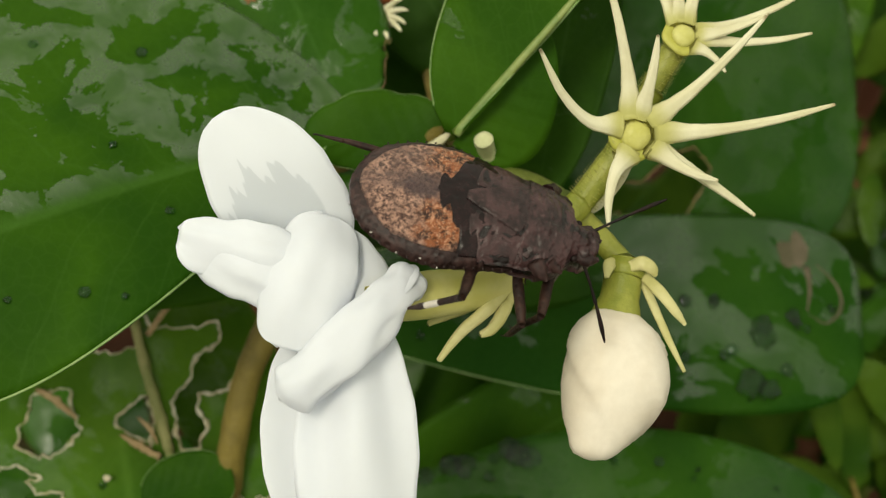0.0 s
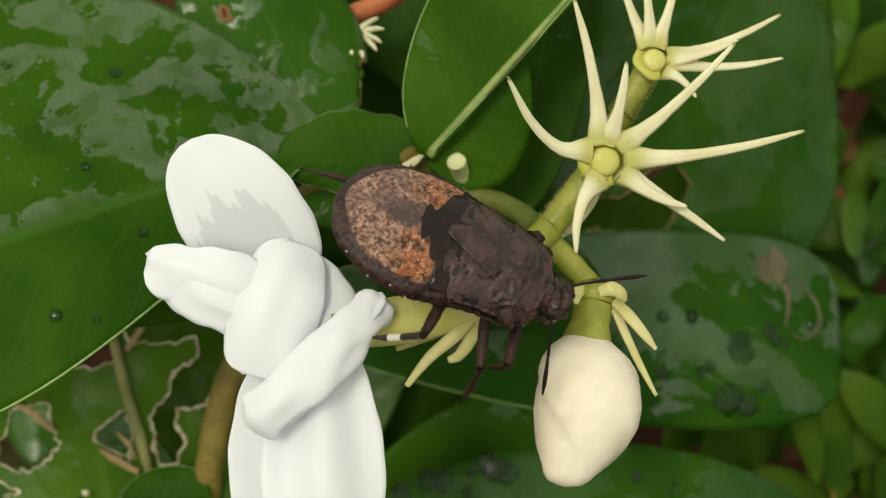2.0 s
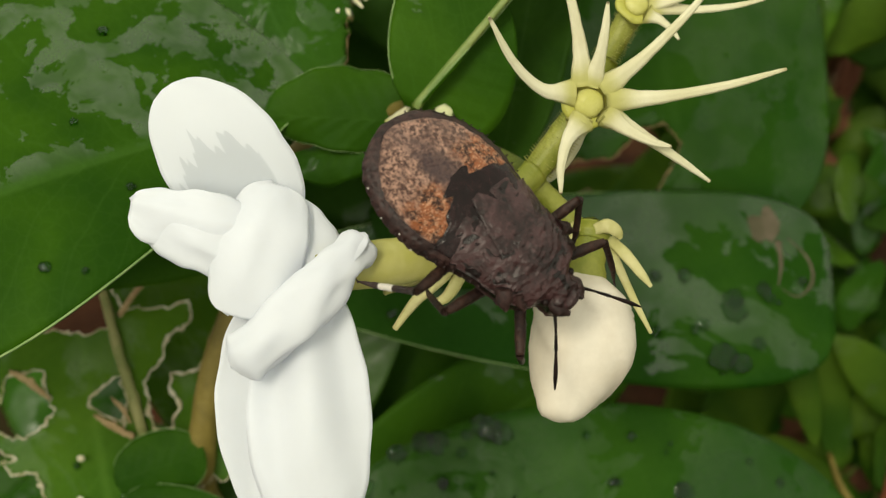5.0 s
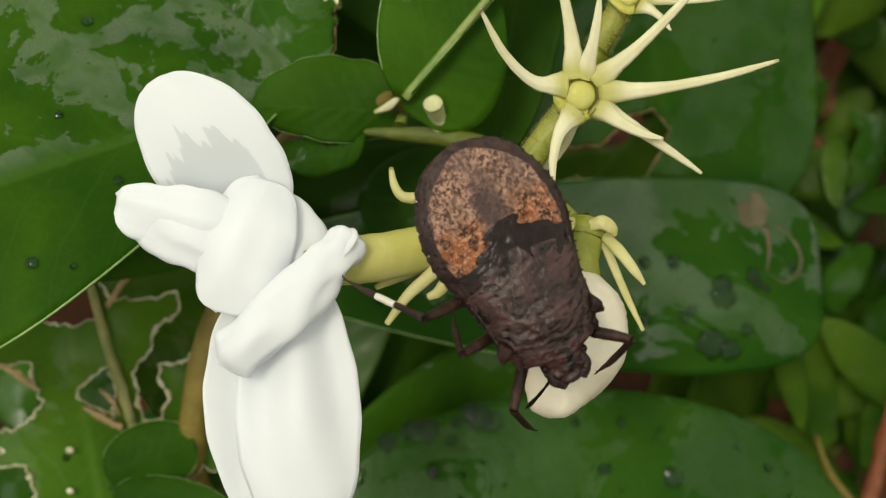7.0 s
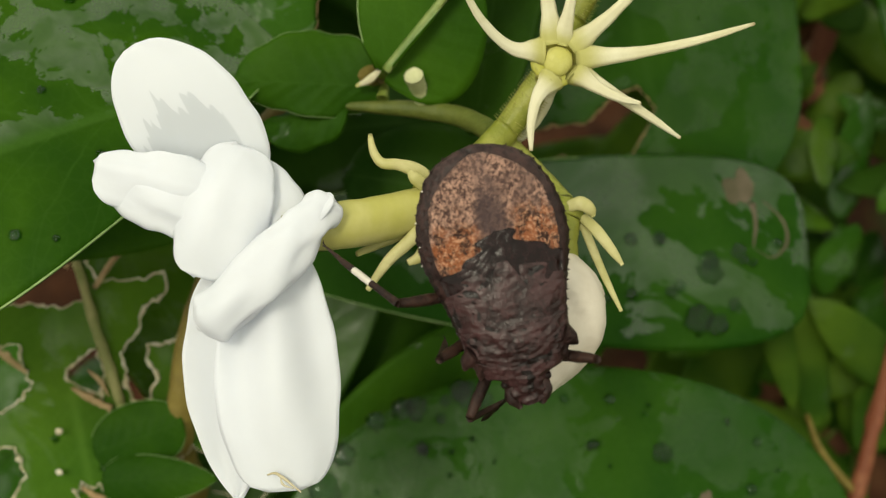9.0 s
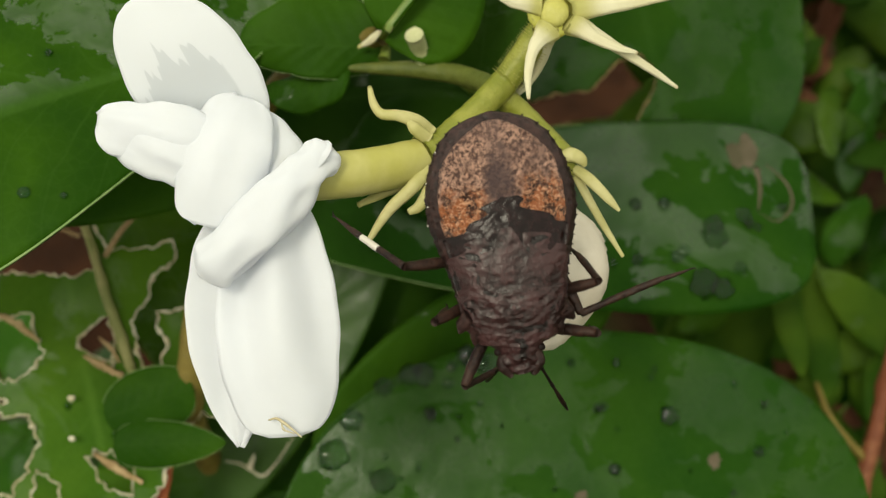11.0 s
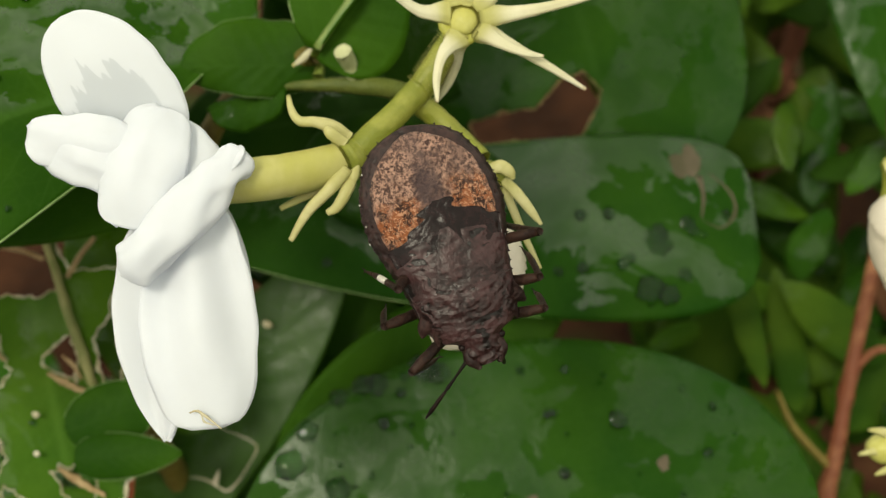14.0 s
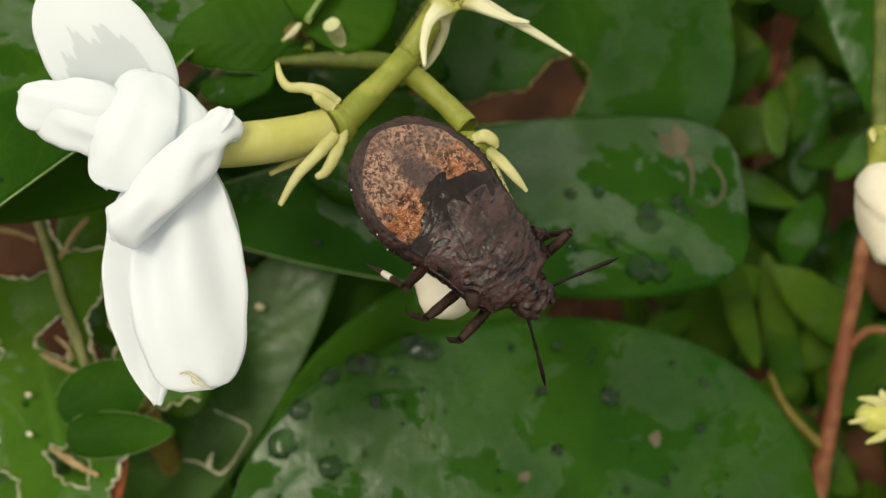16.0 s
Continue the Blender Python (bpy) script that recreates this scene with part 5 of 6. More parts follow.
def stink_bug():
    bug = new("stink_bug")
    bug.empty_display_size = 0.002
    ORIGIN[bug] = np.zeros(3)
    tagged(bug, "dark brown stink bug nymph with rust-spotted tan back on flowers", "insect")
    part("abdomen", body_shape(), CRUST, bug, "rough dark brown body with a toothed margin")
    part("abdomen_disc", plate(0.035, 0.45, lambda f: -0.83 * min(1.0, max(0.05, 1 - ((0.22 - f) / 0.19) ** 2 if f < 0.22 else 1.0) ** 0.5), lambda f: 0.83 * min(1.0, max(0.05, 1 - ((0.22 - f) / 0.19) ** 2 if f < 0.22 else 1.0) ** 0.5), 0.12, 46, 34, 0.09, 2.0), DISC, bug, "mottled pinkish tan abdomen with rust-red patches")
    part("saddle", plate(0.325, 0.58, lambda f: -min(0.88, 0.10 + max(0, f - 0.325) * 3.4 + max(0, f - 0.415) * 6 + 0.09 * math.sin(f * 110)), lambda f: min(0.88, 0.14 + max(0, f - 0.325) * 3.8 + max(0, f - 0.395) * 6 + 0.09 * math.sin(f * 95 + 1)), 0.20, 30, 26, 0.05, 2.0, 4.0), SADDLE, bug, "shiny blackish saddle behind the wing pads")
    for s in (-1, 1):
        def inner(f):
            return 0.20 + 0.3 * max(0.0, 0.52 - f)

        def outer(f):
            return min(0.96, 0.40 + 6.0 * max(0.0, f - 0.46) + 0.08 * math.sin(f * 120))

        low, high = (inner, outer) if s > 0 else (lambda f: -outer(f), lambda f: -inner(f))
        part("wing_pad", plate(0.465, 0.72, low, high, 0.27, 40, 24, 0.07, 1.1, 7.0 * s, ridge=0.06), PAD, bug, "rough dark brown wing pad")
    part("scutellum", plate(0.44, 0.72, lambda f: -min(0.56, 0.07 + 2.0 * max(0, f - 0.44)), lambda f: min(0.56, 0.07 + 2.0 * max(0, f - 0.44)), 0.34, 40, 28, 0.07, 1.1, 3.0, ridge=0.07), PAD, bug, "rough brown central shield")
    part("pronotum", plate(0.675, 0.872, lambda f: -0.985, lambda f: 0.985, 0.42, 60, 64, 0.10, 1.9, 9.0, 0.9, 0.07), PAD, bug, "ridged dark brown collar with toothed shoulders")
    for s in (-1, 1):
        part("shoulder_tooth", tube([(4.4, 2.8 * s, 0.9), (4.9, 3.4 * s, 0.7), (5.4, 3.75 * s, 0.5)], [0.75, 0.55, 0.12], n=8, sides=8, rough=0.25), CRUST, bug)
        part("shoulder_tooth", tube([(5.2, 2.4 * s, 0.9), (5.8, 2.7 * s, 0.7), (6.3, 2.85 * s, 0.5)], [0.6, 0.42, 0.1], n=8, sides=8, rough=0.25), CRUST, bug)
    part("head", plate(0.855, 0.998, lambda f: -1.0, lambda f: 1.0, 0.25, 26, 20, 0.22, 2.0, 5.0, 1.3, 0.12), PAD, bug, "blunt lobed head")
    for s in (-1, 1):
        part("cheek_lobe", tube([(6.9, 0.9 * s, 0.35), (7.9, 1.1 * s, 0.3), (8.7, 0.7 * s, 0.15)], [0.45, 0.5, 0.2], n=10, sides=8, rough=0.3), CRUST, bug)
        part("eye", ball((6.95, 1.42 * s, 0.5), (0.27, 0.27, 0.27), 8, 12), CRUST_BLACK, bug, "small black eye")
    knob = mesh_of("spine", tube([(0, 0, 0), (0.06, 0, 0.02), (0.13, 0, 0.03)], [0.08, 0.055, 0.02], n=4, sides=5), CRUST, np.zeros(3))
    for s in (-1, 1):
        for k in range(19):
            f = 0.03 + 0.036 * k
            ob = new("spine", knob)
            ob.parent = bug
            at = back(f, s * 0.985)
            ob.matrix_basis = Matrix.Translation(Vector(at) / 1000) @ pose(0, 0, 0, 0, 0, s * (150 - 75 * min(1, f * 4)))
    pale = mesh_of("tubercle", ball((0, 0, 0), (0.06, 0.06, 0.05), 5, 7), PALE, np.zeros(3))
    for f, v in ((0.13, -0.98), (0.24, -1.0), (0.40, -1.0), (0.33, -0.97), (0.53, -0.2), (0.62, 0.3)):
        ob = new("tubercle", pale)
        ob.parent = bug
        ob.matrix_basis = Matrix.Translation(Vector(back(f, v, 0.12)) / 1000)
    return bug


BUG = stink_bug()
LEGS = {}


def limb(side, where, hip, thigh, shin, band=False):
    """A leg in two rigid pieces, each along its own +x."""
    femur = tube([(0, 0, 0), (thigh * 0.25, 0, 0), (thigh * 0.7, 0, 0.05), (thigh, 0, 0)], [0.30, 0.40, 0.38, 0.28], n=16, sides=10, rough=0.16, seed=hip[0])
    leg = part("leg", femur, LEG, BUG, "dark brown %s leg" % where)
    verts, faces, uv = tube([(0, 0, 0), (shin * 0.4, 0, 0.03), (shin * 0.74, 0, 0), (shin * 0.80, 0, -0.05), (shin, 0, -0.15)], [0.27, 0.23, 0.24, 0.23, 0.14, 0.17, 0.13, 0.05], n=34, sides=9, rough=0.12)
    middle = [sum(verts[i][0] for i in f) / len(f) / shin for f in faces]
    shape = (verts, faces, uv, [1 if band and 0.36 < m < 0.56 else 0 for m in middle])
    ORIGIN[leg] = np.zeros(3)
    claws = [tube([(shin * 0.985, 0, -0.14), (shin * 1.03, 0.10 * q, -0.16), (shin * 1.05, 0.22 * q, -0.26)], [0.06, 0.05, 0.02], n=6, sides=6)[:2] for q in (-1, 1)]
    tibia = part("tibia", shape, (LEG, PALE), leg, "shin with a white band" if band else "")
    ORIGIN[tibia] = np.zeros(3)
    part("claw", joined(*claws), CRUST_BLACK, tibia)
    LEGS[side, where] = (leg, tibia, np.array(hip, float), thigh, shin)


for s, side in ((1, "left"), (-1, "right")):
    limb(side, "front", (5.9, 2.0 * s, -0.9), 3.7, 4.3)
    limb(side, "middle", (3.7, 2.5 * s, -1.2), 3.9, 4.8)
    limb(side, "hind", (0.8, 2.7 * s, -1.2), 4.8, 7.6, s < 0)
FEELERS = {}
for s, side in ((1, "left"), (-1, "right")):
    FEELERS[side] = part("antenna", tube([(0, 0, 0), (1.5, 0, 0.1), (3.1, 0, 0.05), (3.2, 0, 0.05), (4.8, 0, -0.1), (6.2, 0, -0.3)], [0.12, 0.13, 0.09, 0.13, 0.14, 0.09, 0.15, 0.16, 0.06], n=32, sides=8, rough=0.1), CRUST_BLACK, BUG, "jointed blackish antenna")


# ---- rain drops ----
def drop(blade, u, v, size, flat=0.5, long=1.0):
    at, n = blade.point(u, v), blade.normal(u, v)
    d = thing("water_drop", at, "clear rain drop lying on a leaf", "water drop", "rain drops on the leaves")
    part("drop", ball(at + n * size * 0.05, (size, size * long, size * (flat if size < 0.8 else 0.62 * flat)), 12, 30, n, 0.35 if size > 0.8 else 0.15, u * 40), WATER, d)


for u, v, size in ((0.694, 0.08, 0.6), (0.743, 0.07, 0.6), (0.825, -0.24, 1.3), (0.886, -0.12, 0.6), (0.902, -0.16, 0.4), (0.76, -0.44, 0.6), (0.693, -0.47, 0.6), (0.806, -0.71, 1.5), (0.946, 0.07, 0.5), (0.867, -0.57, 0.7), (0.696, 0.07, 0.6), (0.744, 0.1, 0.6), (0.824, -0.13, 1.0), (0.877, -0.03, 0.8), (0.774, -0.38, 0.6), (0.835, -0.76, 1.2), (0.652, -0.52, 0.5), (0.267, -0.59, 0.5)):
    drop(GLOSSY, u, v, size)
for u, v, size in ((0.775, -0.98, 1.0), (0.817, -0.98, 0.9), (0.871, -0.92, 1.1), (0.9, -0.8, 1.5), (0.818, -0.52, 1.2), (0.709, -0.87, 0.55), (0.738, -0.75, 0.5), (0.45, -0.69, 0.4), (0.463, -0.68, 0.35), (0.436, -0.45, 0.6), (0.502, -0.87, 0.45), (0.426, -0.87, 0.5), (0.228, -0.86, 0.35), (0.178, -0.82, 0.45), (0.193, -0.59, 0.55), (0.438, -0.45, 0.5), (0.458, -0.69, 0.5), (0.259, -0.33, 0.5), (0.749, -0.95, 1.1), (0.663, -0.94, 1.2), (0.326, -0.29, 0.4), (0.74, -0.77, 0.6), (0.702, -0.94, 0.55), (0.341, -0.67, 1.0), (0.679, -0.97, 1.0), (0.643, -0.91, 1.1)):
    drop(BROAD, u, v, size)
spray = random.Random(3)
for k in range(34):
    drop(BROAD, spray.uniform(0.12, 0.92), spray.uniform(-0.88, -0.1), spray.uniform(0.14, 0.32), 0.55)
for u, v, size in ((0.40, -0.15, 0.35), (0.36, 0.35, 0.4), (0.52, 0.62, 0.5), (0.62, 0.45, 0.3), (0.30, -0.5, 0.5), (0.45, -0.55, 0.4), (0.57, -0.30, 0.45), (0.34, 0.72, 0.25), (0.47, 0.80, 0.3)):
    drop(WET_BLADE, u, v, size)
for u, v, size in ((0.58, -0.15, 0.4), (0.66, 0.1, 0.35), (0.5, 0.3, 0.3), (0.64, -0.4, 0.3)):
    drop(CHEWED, u, v, size)


# ---- undergrowth, twigs and litter behind ----
twig = thing("dry_twig", to_ground((49, -54, -49)), "thin reddish dry twig standing in the undergrowth", "twig")
part("twig", tube([to_ground((49, -54, -49)), (50.8, -49.7, -48), (53.6, -40.5, -48), (58.5, -23.1, -48), (63.1, -8.3, -48), (69, 10, -47)], [0.95, 1.0, 1.0, 0.9, 0.8, 0.65], n=60, sides=9, rough=0.45), RED_BARK, twig)
part("side_twig", tube([(57.5, -26, -48), (61, -23, -47.5), (65, -24, -47)], [0.6, 0.5, 0.35], n=12, sides=7, rough=0.2), RED_BARK, twig)
part("side_twig", tube([(54.6, -37, -48), (50.5, -32, -47.5), (48.5, -27, -47)], [0.6, 0.5, 0.3], n=12, sides=7, rough=0.2), BARK, twig)
stalk = thing("dry_twig", to_ground((54, -5, -88)), "dull purple-red stalk among the far leaves", "twig")
part("twig", tube([to_ground((54, -5, -88)), (60.0, 11.4, -84), (63.6, 20.1, -84), (67.6, 28.4, -84), (73.6, 36.7, -82)], [1.3, 1.5, 1.7, 1.6, 1.3], n=40, sides=9, rough=0.3), LITTER_RED, stalk)
red = thing("dry_twig", to_ground((-31, -42, -37)), "short red-brown twig beside the stem", "twig")
part("twig", tube([to_ground((-31, -42, -37)), to_ground((-31, -42, -37), -18), (-28.4, -39.5, -30), (-25.8, -35.8, -27.6), (-24.2, -32.0, -26.6), (-23.2, -29.2, -26.0)], [0.8, 0.8, 0.75, 0.7, 0.6, 0.2], n=40, sides=9, rough=0.25), RED_TWIG, red)


def dead_leaf(at, turn, size, material):
    at = np.asarray(at, float)
    spread = np.cross(DOWN, (math.cos(turn), math.sin(turn), 0.1))
    d = thing("dead_leaf", at, "curled dead leaf lying on the soil", "leaf", "leaf litter")
    b = Blade(at - unit(spread) * size * 0.5, at + unit(spread) * size * 0.5, size * 0.45, -DOWN, a=0.5, b=0.7, curl=0.7, wave=0.15, seed=turn * 5)
    part("blade", b.solid(0.3, 22, 10), material, d)
    part("midrib", tube(b.along(0.0, 0.05), [0.4, 0.3, 0.15], n=26, sides=6), material, d)


rng = random.Random(5)
for k in range(70):
    p = to_ground((rng.uniform(-85, 125), rng.uniform(-100, 60), 0), -1.5 - 2.0 * rng.random())
    dead_leaf(p, rng.uniform(0, 6.28), rng.uniform(16, 34), rng.choice((LITTER, LITTER, LITTER_RED)))


def weed(at, count, tall, material, rnd):
    foot = to_ground(at, 1.0)
    w = thing("weed", foot, "low green weed with soft oval leaves", "plant", "weeds under the shrub")
    top = foot - DOWN * tall + np.array((rnd.uniform(-8, 8), 0, 0))
    line = smooth_line([foot, (foot + top) / 2 + np.array((rnd.uniform(-3, 3), 0, 0)), top], 20)
    part("stem", tube(line, [0.8, 0.6, 0.3], n=20, sides=7), STEM, w)
    for k in range(count):
        p = line[int(5 + 14 * k / count)]
        a = k * 2.4 + rnd.uniform(-0.4, 0.4)
        out = math.cos(a) * np.array((1.0, 0, 0)) + math.sin(a) * np.cross(DOWN, (1.0, 0, 0))
        size = rnd.uniform(12, 24)
        b = Blade(p, p + out * size - DOWN * rnd.uniform(-2, 7), size * rnd.uniform(0.42, 0.62), -DOWN + np.array((0, -0.2, 0.3)), a=0.5, b=0.7, curl=-0.3, arch=2, wave=0.06, seed=a)
        part("leaf", b.solid(0.25, 18, 8), material, w)


for k in range(34):
    weed((rng.uniform(-80, 125), rng.uniform(-90, 50), 0), rng.randint(6, 10), rng.uniform(16, 44), rng.choice((LEAF_FAR, LEAF_MID, LEAF_DARK)), rng)


def grass():
    pieces = []
    for k in range(260):
        foot = to_ground((rng.uniform(40, 140), rng.uniform(-90, 70), 0), 1.0)
        lean = np.array((rng.uniform(-12, 12), rng.uniform(-6, 10), rng.uniform(-4, 10)))
        tip = foot - DOWN * rng.uniform(14, 42) + lean
        b = Blade(foot, tip, rng.uniform(1.6, 3.6), (rng.uniform(-0.5, 0.5), rng.uniform(-0.5, 0.5), 1), a=0.25, b=0.8, arch=rng.uniform(-3, 3), curl=0.5)
        pieces.append(b.solid(0.15, 8, 2)[:2])
    g = thing("grass", to_ground((80, 0, 0)), "thin green grass blades behind the shrub", "grass")
    g["kind"] = "stuff"
    tagged(part("blades", joined(*pieces), GRASS, g), kind="stuff")


grass()


# ---- what moves ----
def aimed(origin, ahead, up):
    """A pose with +x ahead and +z near up, in millimetres."""
    x = unit(ahead)
    z = unit(np.asarray(up, float) - x * (np.asarray(up, float) @ x))
    y = np.cross(z, x)
    m = Matrix(((x[0], y[0], z[0], origin[0] / 1000), (x[1], y[1], z[1], origin[1] / 1000), (x[2], y[2], z[2], origin[2] / 1000), (0, 0, 0, 1)))
    return m


def step(side, where, rows):
    leg, tibia, hip, thigh, shin = LEGS[side, where]
    s = 1 if side == "left" else -1
    upper, lower = [], []
    for t, *foot in rows:
        way = np.array(foot) - hip
        reach = min(max(np.linalg.norm(way), abs(thigh - shin) + 0.4), thigh + shin - 0.05)
        d = unit(way)
        pole = np.array((0.15, 0.8 * s, 0.9))
        pole = unit(pole - d * (pole @ d))
        along = (reach**2 + thigh**2 - shin**2) / (2 * reach)
        out = math.sqrt(max(thigh**2 - along**2, 0.0))
        knee = d * along + pole * out
        end = d * reach - knee
        m = aimed(hip, knee, pole)
        x, z = unit(knee), np.array(m.col[2][:3])
        upper.append((t, m))
        lower.append((t, Matrix.Translation((thigh / 1000, 0, 0)) @ pose(0, 0, 0, 0, -math.degrees(math.atan2(end @ z, end @ x)), 0)))
    walk(leg, upper)
    walk(tibia, lower)


def feel(side, rows):
    root = np.array((7.6, 0.95 if side == "left" else -0.95, 0.1))
    walk(FEELERS[side], [(t, aimed(root, np.array(tip) - root, (0, 0, 1))) for t, *tip in rows])


def motions():
    rows = [
        (0, 2.19, 2.20, 8.25, -16.3, -5.1, -34),
        (0.5, 2.62, 1.98, 8.25, -16.2, -5.1, -34),
        (1, 2.69, 2.19, 8.25, -18.8, -5.0, -34),
        (1.5, 2.92, 1.64, 8.50, -25.6, -4.8, -34),
        (2, 3.08, 1.83, 8.65, -25.8, -4.5, -33),
        (2.5, 3.13, 1.38, 8.80, -25.7, -4.1, -32),
        (3, 3.54, 1.17, 9.10, -30.0, -3.3, -32),
        (3.5, 4.29, 0.76, 9.40, -31.4, -2.6, -31),
        (6, 6.82, -1.45, 10.75, -52.5, -1.7, -16),
        (6.5, 7.73, -2.71, 10.75, -56.5, -1.6, -12),
        (7, 8.41, -3.49, 10.75, -63.6, -1.6, -8),
        (7.5, 8.86, -4.24, 10.85, -69.7, -2.3, -6),
        (8, 8.71, -5.51, 10.90, -76.3, -2.7, -4),
        (8.5, 8.70, -6.07, 10.95, -77.4, -3.0, -3),
        (9, 9.05, -6.92, 11.05, -78.7, -3.0, -2),
        (9.5, 9.27, -7.70, 11.15, -80.5, -2.3, -1),
        (10, 8.78, -7.87, 11.25, -84.4, -1.7, 0),
        (12.5, 10.57, -10.03, 11.25, -85.7, -1.7, -2),
        (13, 10.50, -9.46, 11.20, -77.4, -1.3, -4),
        (13.5, 11.31, -9.59, 11.20, -69.0, -1.3, -6),
        (14, 12.13, -9.76, 11.20, -74.0, -1.4, -8),
        (14.5, 12.64, -10.89, 11.20, -75.4, -1.3, -11),
        (15, 13.29, -10.48, 11.20, -64.6, -1.4, -14),
        (15.5, 13.53, -10.72, 11.20, -58.6, -1.4, -14),
        (16, 13.58, -11.25, 11.20, -49.8, -1.3, -14),
    ]
    walk(BUG, [(t, turned(u, v, w, 0, 0, turn) @ pose(0, 0, 0, roll, -lift, 0)) for t, u, v, w, turn, lift, roll in rows])
    rows = [
        (0, 13.75, -1.63, -1.00, -12.4),
        (1, 13.48, -1.45, -1.00, -10.7),
        (1.5, 13.79, -1.99, -1.00, -11.9),
        (2, 13.81, -1.65, -1.00, -10.7),
        (3, 13.73, -1.80, -1.00, -10.9),
        (3.5, 13.93, -1.98, -1.00, -11.0),
        (6, 14.66, -1.00, -1.00, -12.7),
        (7, 14.71, -1.59, -1.00, -13.7),
        (8, 14.5, -1.95, -1.00, -18.0),
        (8.5, 14.45, -2.3, -1.00, -17.5),
        (9, 14.6, -2.77, -1.00, -14.5),
        (10, 14.00, -2.91, -1.00, -9.4),
        (12.5, 14.70, -3.60, -1.00, -9.0),
        (13.5, 15.30, -4.10, -1.00, -13.0),
        (14, 15.30, -3.90, -1.00, -16.5),
        (14.5, 14.90, -4.20, -1.00, -18.0),
        (15.5, 14.80, -4.20, -1.00, -16.5),
        (16, 15.00, -4.30, -1.00, -14.5),
    ]
    walk(BUD_THING, [(t, turned(u, v, w, 0, 0, turn) @ pose(0, 0, 0, -12, 0, 0)) for t, u, v, w, turn in rows])
    foot = Vector((-6.5, -0.7, 2.7)) / 1000
    rows = ((0, 0, 0.35, 0), (3.5, 0, 0.3, 0), (7, -0.4, 0, 0), (9, -0.5, -0.15, 0), (10, -0.6, -0.2, 0), (12.5, -0.9, -0.45, 0), (14.5, -0.9, -0.5, 0), (16, -1.0, -0.5, 0))
    walk(COROLLA, [(t, Matrix.Translation(foot + Vector((x, y, 0)) / 1000) @ pose(0, 0, 0, 0, 0, turn)) for t, turn, x, y in rows])
    step("right", "hind", [(0, -2.7, -5.1, -5.9), (1, -3.0, -5.2, -5.9), (2, -2.4, -5.5, -6.3), (3, -2.6, -5.3, -6.6), (6, -3.3, -8.4, -5.3), (7, -3.9, -10.0, -4.3), (8, -3.6, -10.7, -3.9), (9, -4.2, -11.0, -3.7), (10, -3.9, -11.4, -3.4), (12.5, -2.4, -10.1, -3.7), (13.5, -4.7, -7.8, -4.1), (14, -0.3, -5.5, -4.0), (14.5, -1.4, -5.2, -4.3), (15.5, -2.5, -4.8, -4.6), (16, -2.3, -5.5, -4.8)])
    step("right", "middle", [(0, 4.6, -4.9, -6.0), (1, 2.5, -7.0, -6.5), (2, 5.3, -6.8, -6.4), (3, 1.5, -6.3, -6.8), (6, 1.3, -4.0, -3.9), (7, 1.6, -4.8, -3.4), (9, 3.7, -4.3, -3.1), (12.5, 4.5, -3.8, -3.2), (14, 2.6, -5.3, -3.9), (14.5, 1.2, -5.1, -4.2), (15.5, 3.2, -6.0, -4.7), (16, 2.0, -6.1, -4.8)])
    step("right", "front", [(0, 4.8, -4.8, -4.8), (1, 6.3, -3.5, -3.8), (2, 5.7, -4.3, -4.8), (3, 11.1, -4.9, -5.4), (6, 8.4, -3.3, -3.6), (7, 11.0, -3.5, -2.9), (8, 9.0, -2.1, -2.7), (9, 8.7, -1.4, -2.7), (10, 8.5, -1.2, -3.0), (12.5, 8.5, -0.8, -3.0), (13.5, 8.4, -3.5, -3.4), (14, 7.3, -2.9, -3.4), (14.5, 6.1, -3.9, -3.9), (15.5, 6.4, -4.5, -4.2), (16, 5.4, -5.4, -4.5)])
    step("left", "hind", [(0, -12.0, 2.7, 0.3), (1, -11.8, 2.3, 0.0), (2, -12.6, 1.3, -1.1), (3, -10.2, 0.2, -1.8), (6, 0.6, 2.4, -13.3), (7, 0.6, 2.4, -13.3), (9, 0.6, 2.4, -13.3), (12.5, -0.6, 5.0, -4.4), (14, -0.4, 4.6, -5.0), (14.5, 0.6, 2.4, -13.3), (15.5, 0.6, 2.4, -13.3), (16, 0.6, 2.4, -13.3)])
    step("left", "middle", [(0, 4.0, 1.5, -7.6), (1, 4.0, 1.5, -7.6), (2, 4.0, 1.5, -7.6), (3, 4.0, 1.5, -7.6), (6, 6.1, 4.3, -1.5), (7, 3.6, 2.2, -9.7), (8, 3.6, 2.2, -9.7), (9, 3.6, 2.2, -9.7), (10, 0.0, 5.2, -3.3), (12.5, 1.4, 4.7, -2.7), (13.5, 2.4, 5.2, -2.7), (14, 2.0, 5.5, -2.5), (14.5, 3.6, 2.2, -9.7), (15.5, 3.6, 2.2, -9.7), (16, 3.6, 2.2, -9.7)])
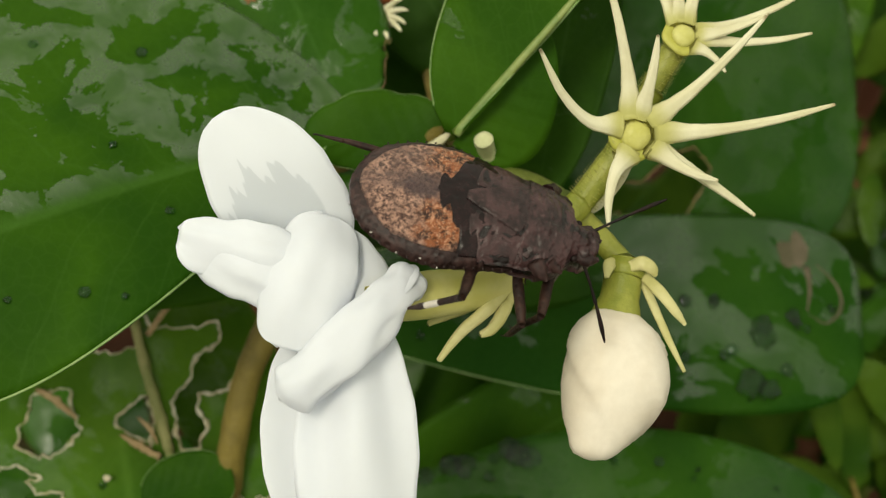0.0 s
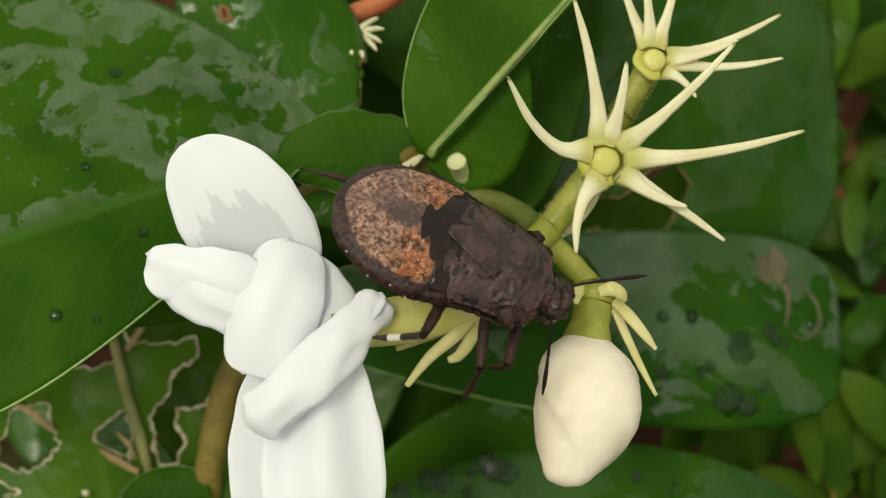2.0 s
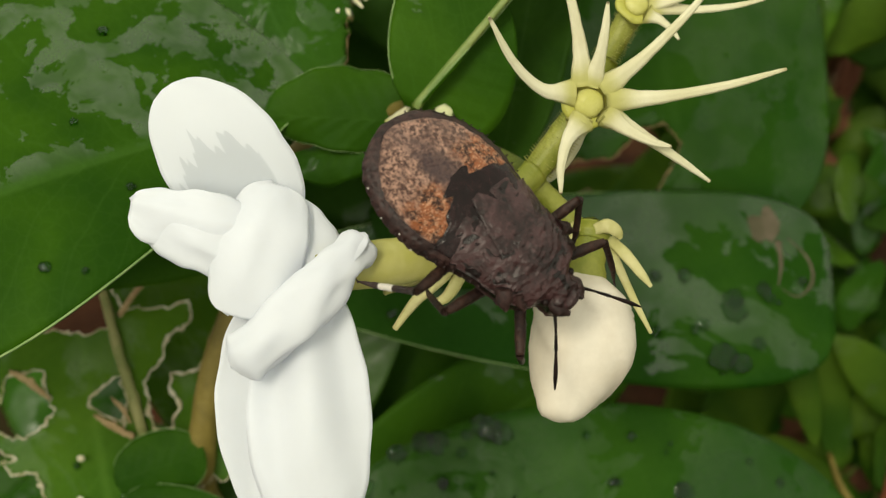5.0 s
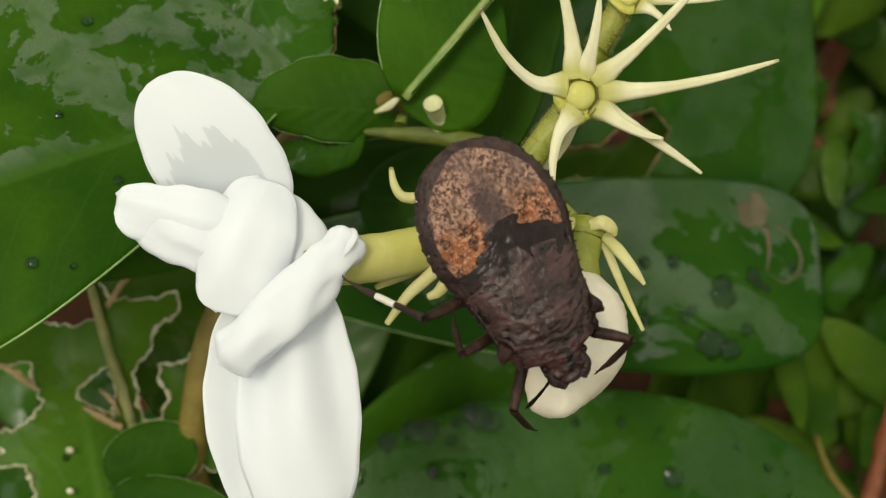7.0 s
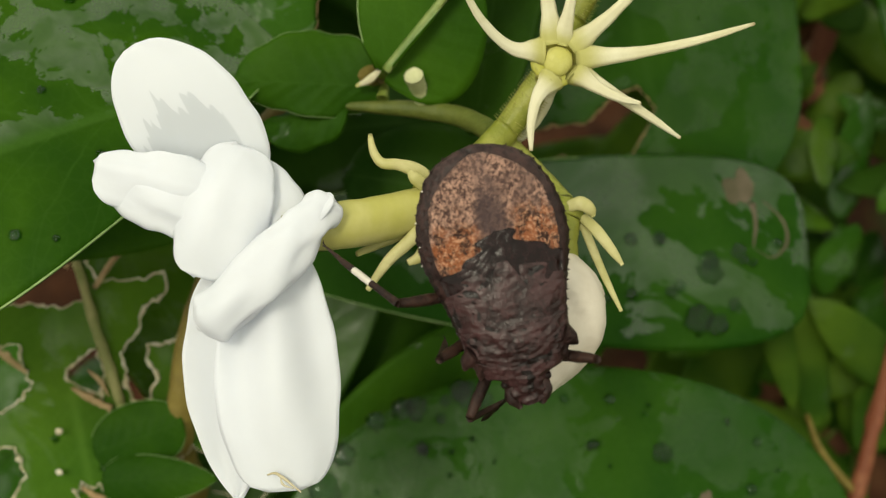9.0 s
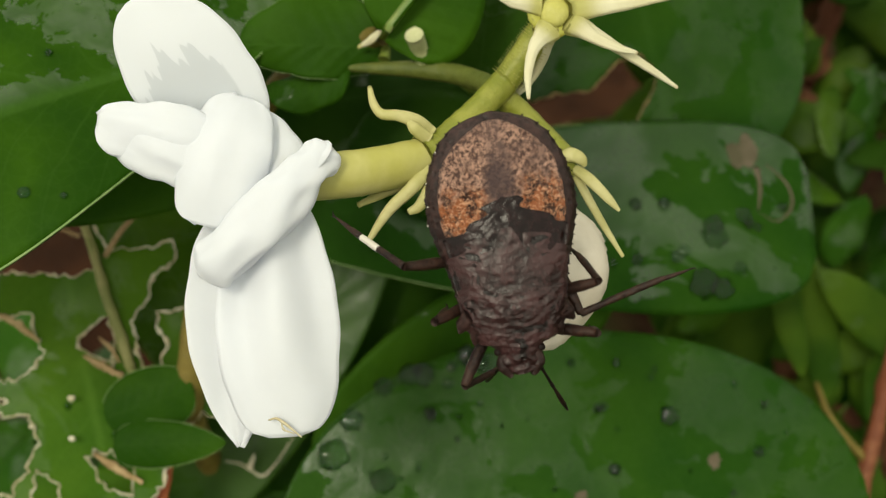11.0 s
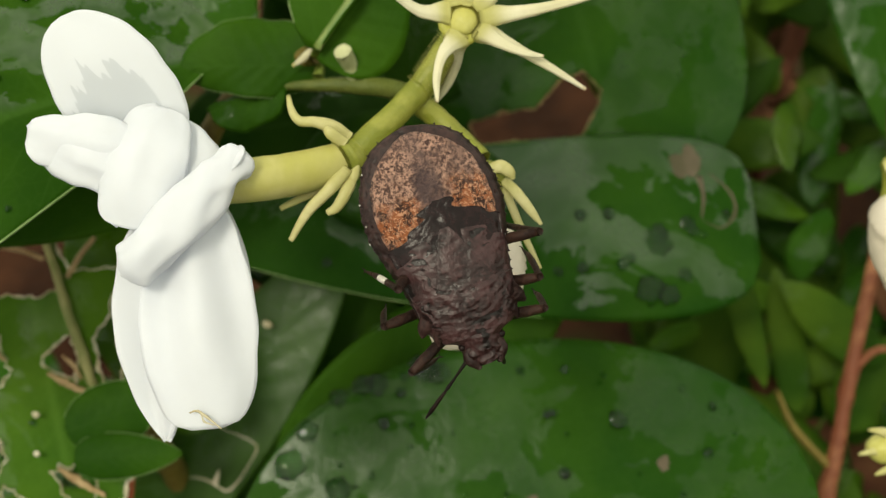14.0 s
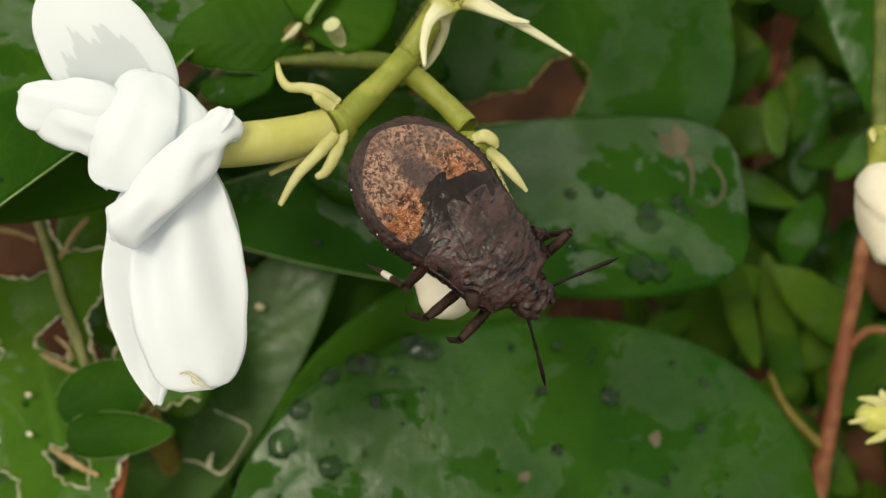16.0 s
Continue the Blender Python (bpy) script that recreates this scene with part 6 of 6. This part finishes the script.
    step("left", "front", [(0, 5.6, 0.9, -7.2), (1, 5.6, 0.9, -7.2), (2, 5.6, 0.9, -7.2), (3, 5.6, 0.9, -7.2), (6, 11.0, 4.5, -1.2), (7, 9.5, 2.2, -2.2), (8, 6.8, 5.1, -2.3), (9, 7.4, 5.0, -2.5), (10, 7.1, 5.6, -3.0), (12.5, 6.0, 5.1, -2.9), (13.5, 5.5, 5.4, -2.5), (14, 5.1, 5.2, -2.4), (14.5, 6.4, 4.5, -2.3), (15.5, 4.3, 4.3, -2.1), (16, 4.5, 3.8, -2.3)])
    feel("right", [(0, 10.8, -4.1, -3.1), (0.5, 10.9, -3.9, -3.0), (1, 11.9, -5.1, -3.7), (1.5, 7.7, -3.0, -3.1), (2, 10.1, -4.8, -4.2), (2.5, 10.7, -3.9, -3.7), (3, 12.7, -3.3, -3.7), (3.5, 12.2, -3.5, -4.2), (6, 11.5, -3.7, -2.5), (7, 9.9, -2.9, -4.8), (7.5, 9.0, -4.4, -4.4), (8, 8.9, -2.9, -5.0), (8.5, 9.6, -1.2, -4.9), (9, 10.2, -3.2, -4.6), (9.5, 9.0, -2.5, -5.0), (10, 8.4, -1.6, -5.5), (12.5, 10.4, -2.6, -2.0), (13.5, 9.4, -0.8, -2.1), (14, 11.0, -5.3, -2.7), (14.5, 11.0, -3.5, -2.6), (15, 10.2, -2.0, -4.6), (15.5, 13.1, -3.5, -2.8), (16, 12.8, -3.1, -2.7)])
    feel("left", [(0, 10.8, 3.2, 1.8), (0.5, 10.9, 3.2, 1.8), (1, 12.2, 3.5, 2.1), (1.5, 11.2, 2.3, 0.8), (2, 12.1, 3.7, 1.6), (2.5, 11.5, 2.1, 0.1), (3, 11.1, 0.5, -1.4), (3.5, 11.6, 0.8, -1.7), (6, 10.2, 3.7, -0.5), (7, 10.1, 0.0, -5.2), (7.5, 10.3, 0.4, -5.2), (8, 9.6, 1.6, -4.9), (8.5, 12.4, 4.5, -0.9), (9, 9.6, 1.6, -4.9), (9.5, 9.4, 1.6, -5.0), (10, 12.9, 4.0, -1.9), (12.5, 9.4, 1.4, -4.2), (13, 9.2, 6.7, -1.2), (13.5, 8.9, 2.6, -3.6), (14, 9.2, 1.6, -4.2), (14.5, 12.0, 4.4, -1.1), (15, 9.1, 6.7, -0.5), (15.5, 8.8, 7.7, -0.2), (16, 10.0, 7.2, -0.3)])


motions()
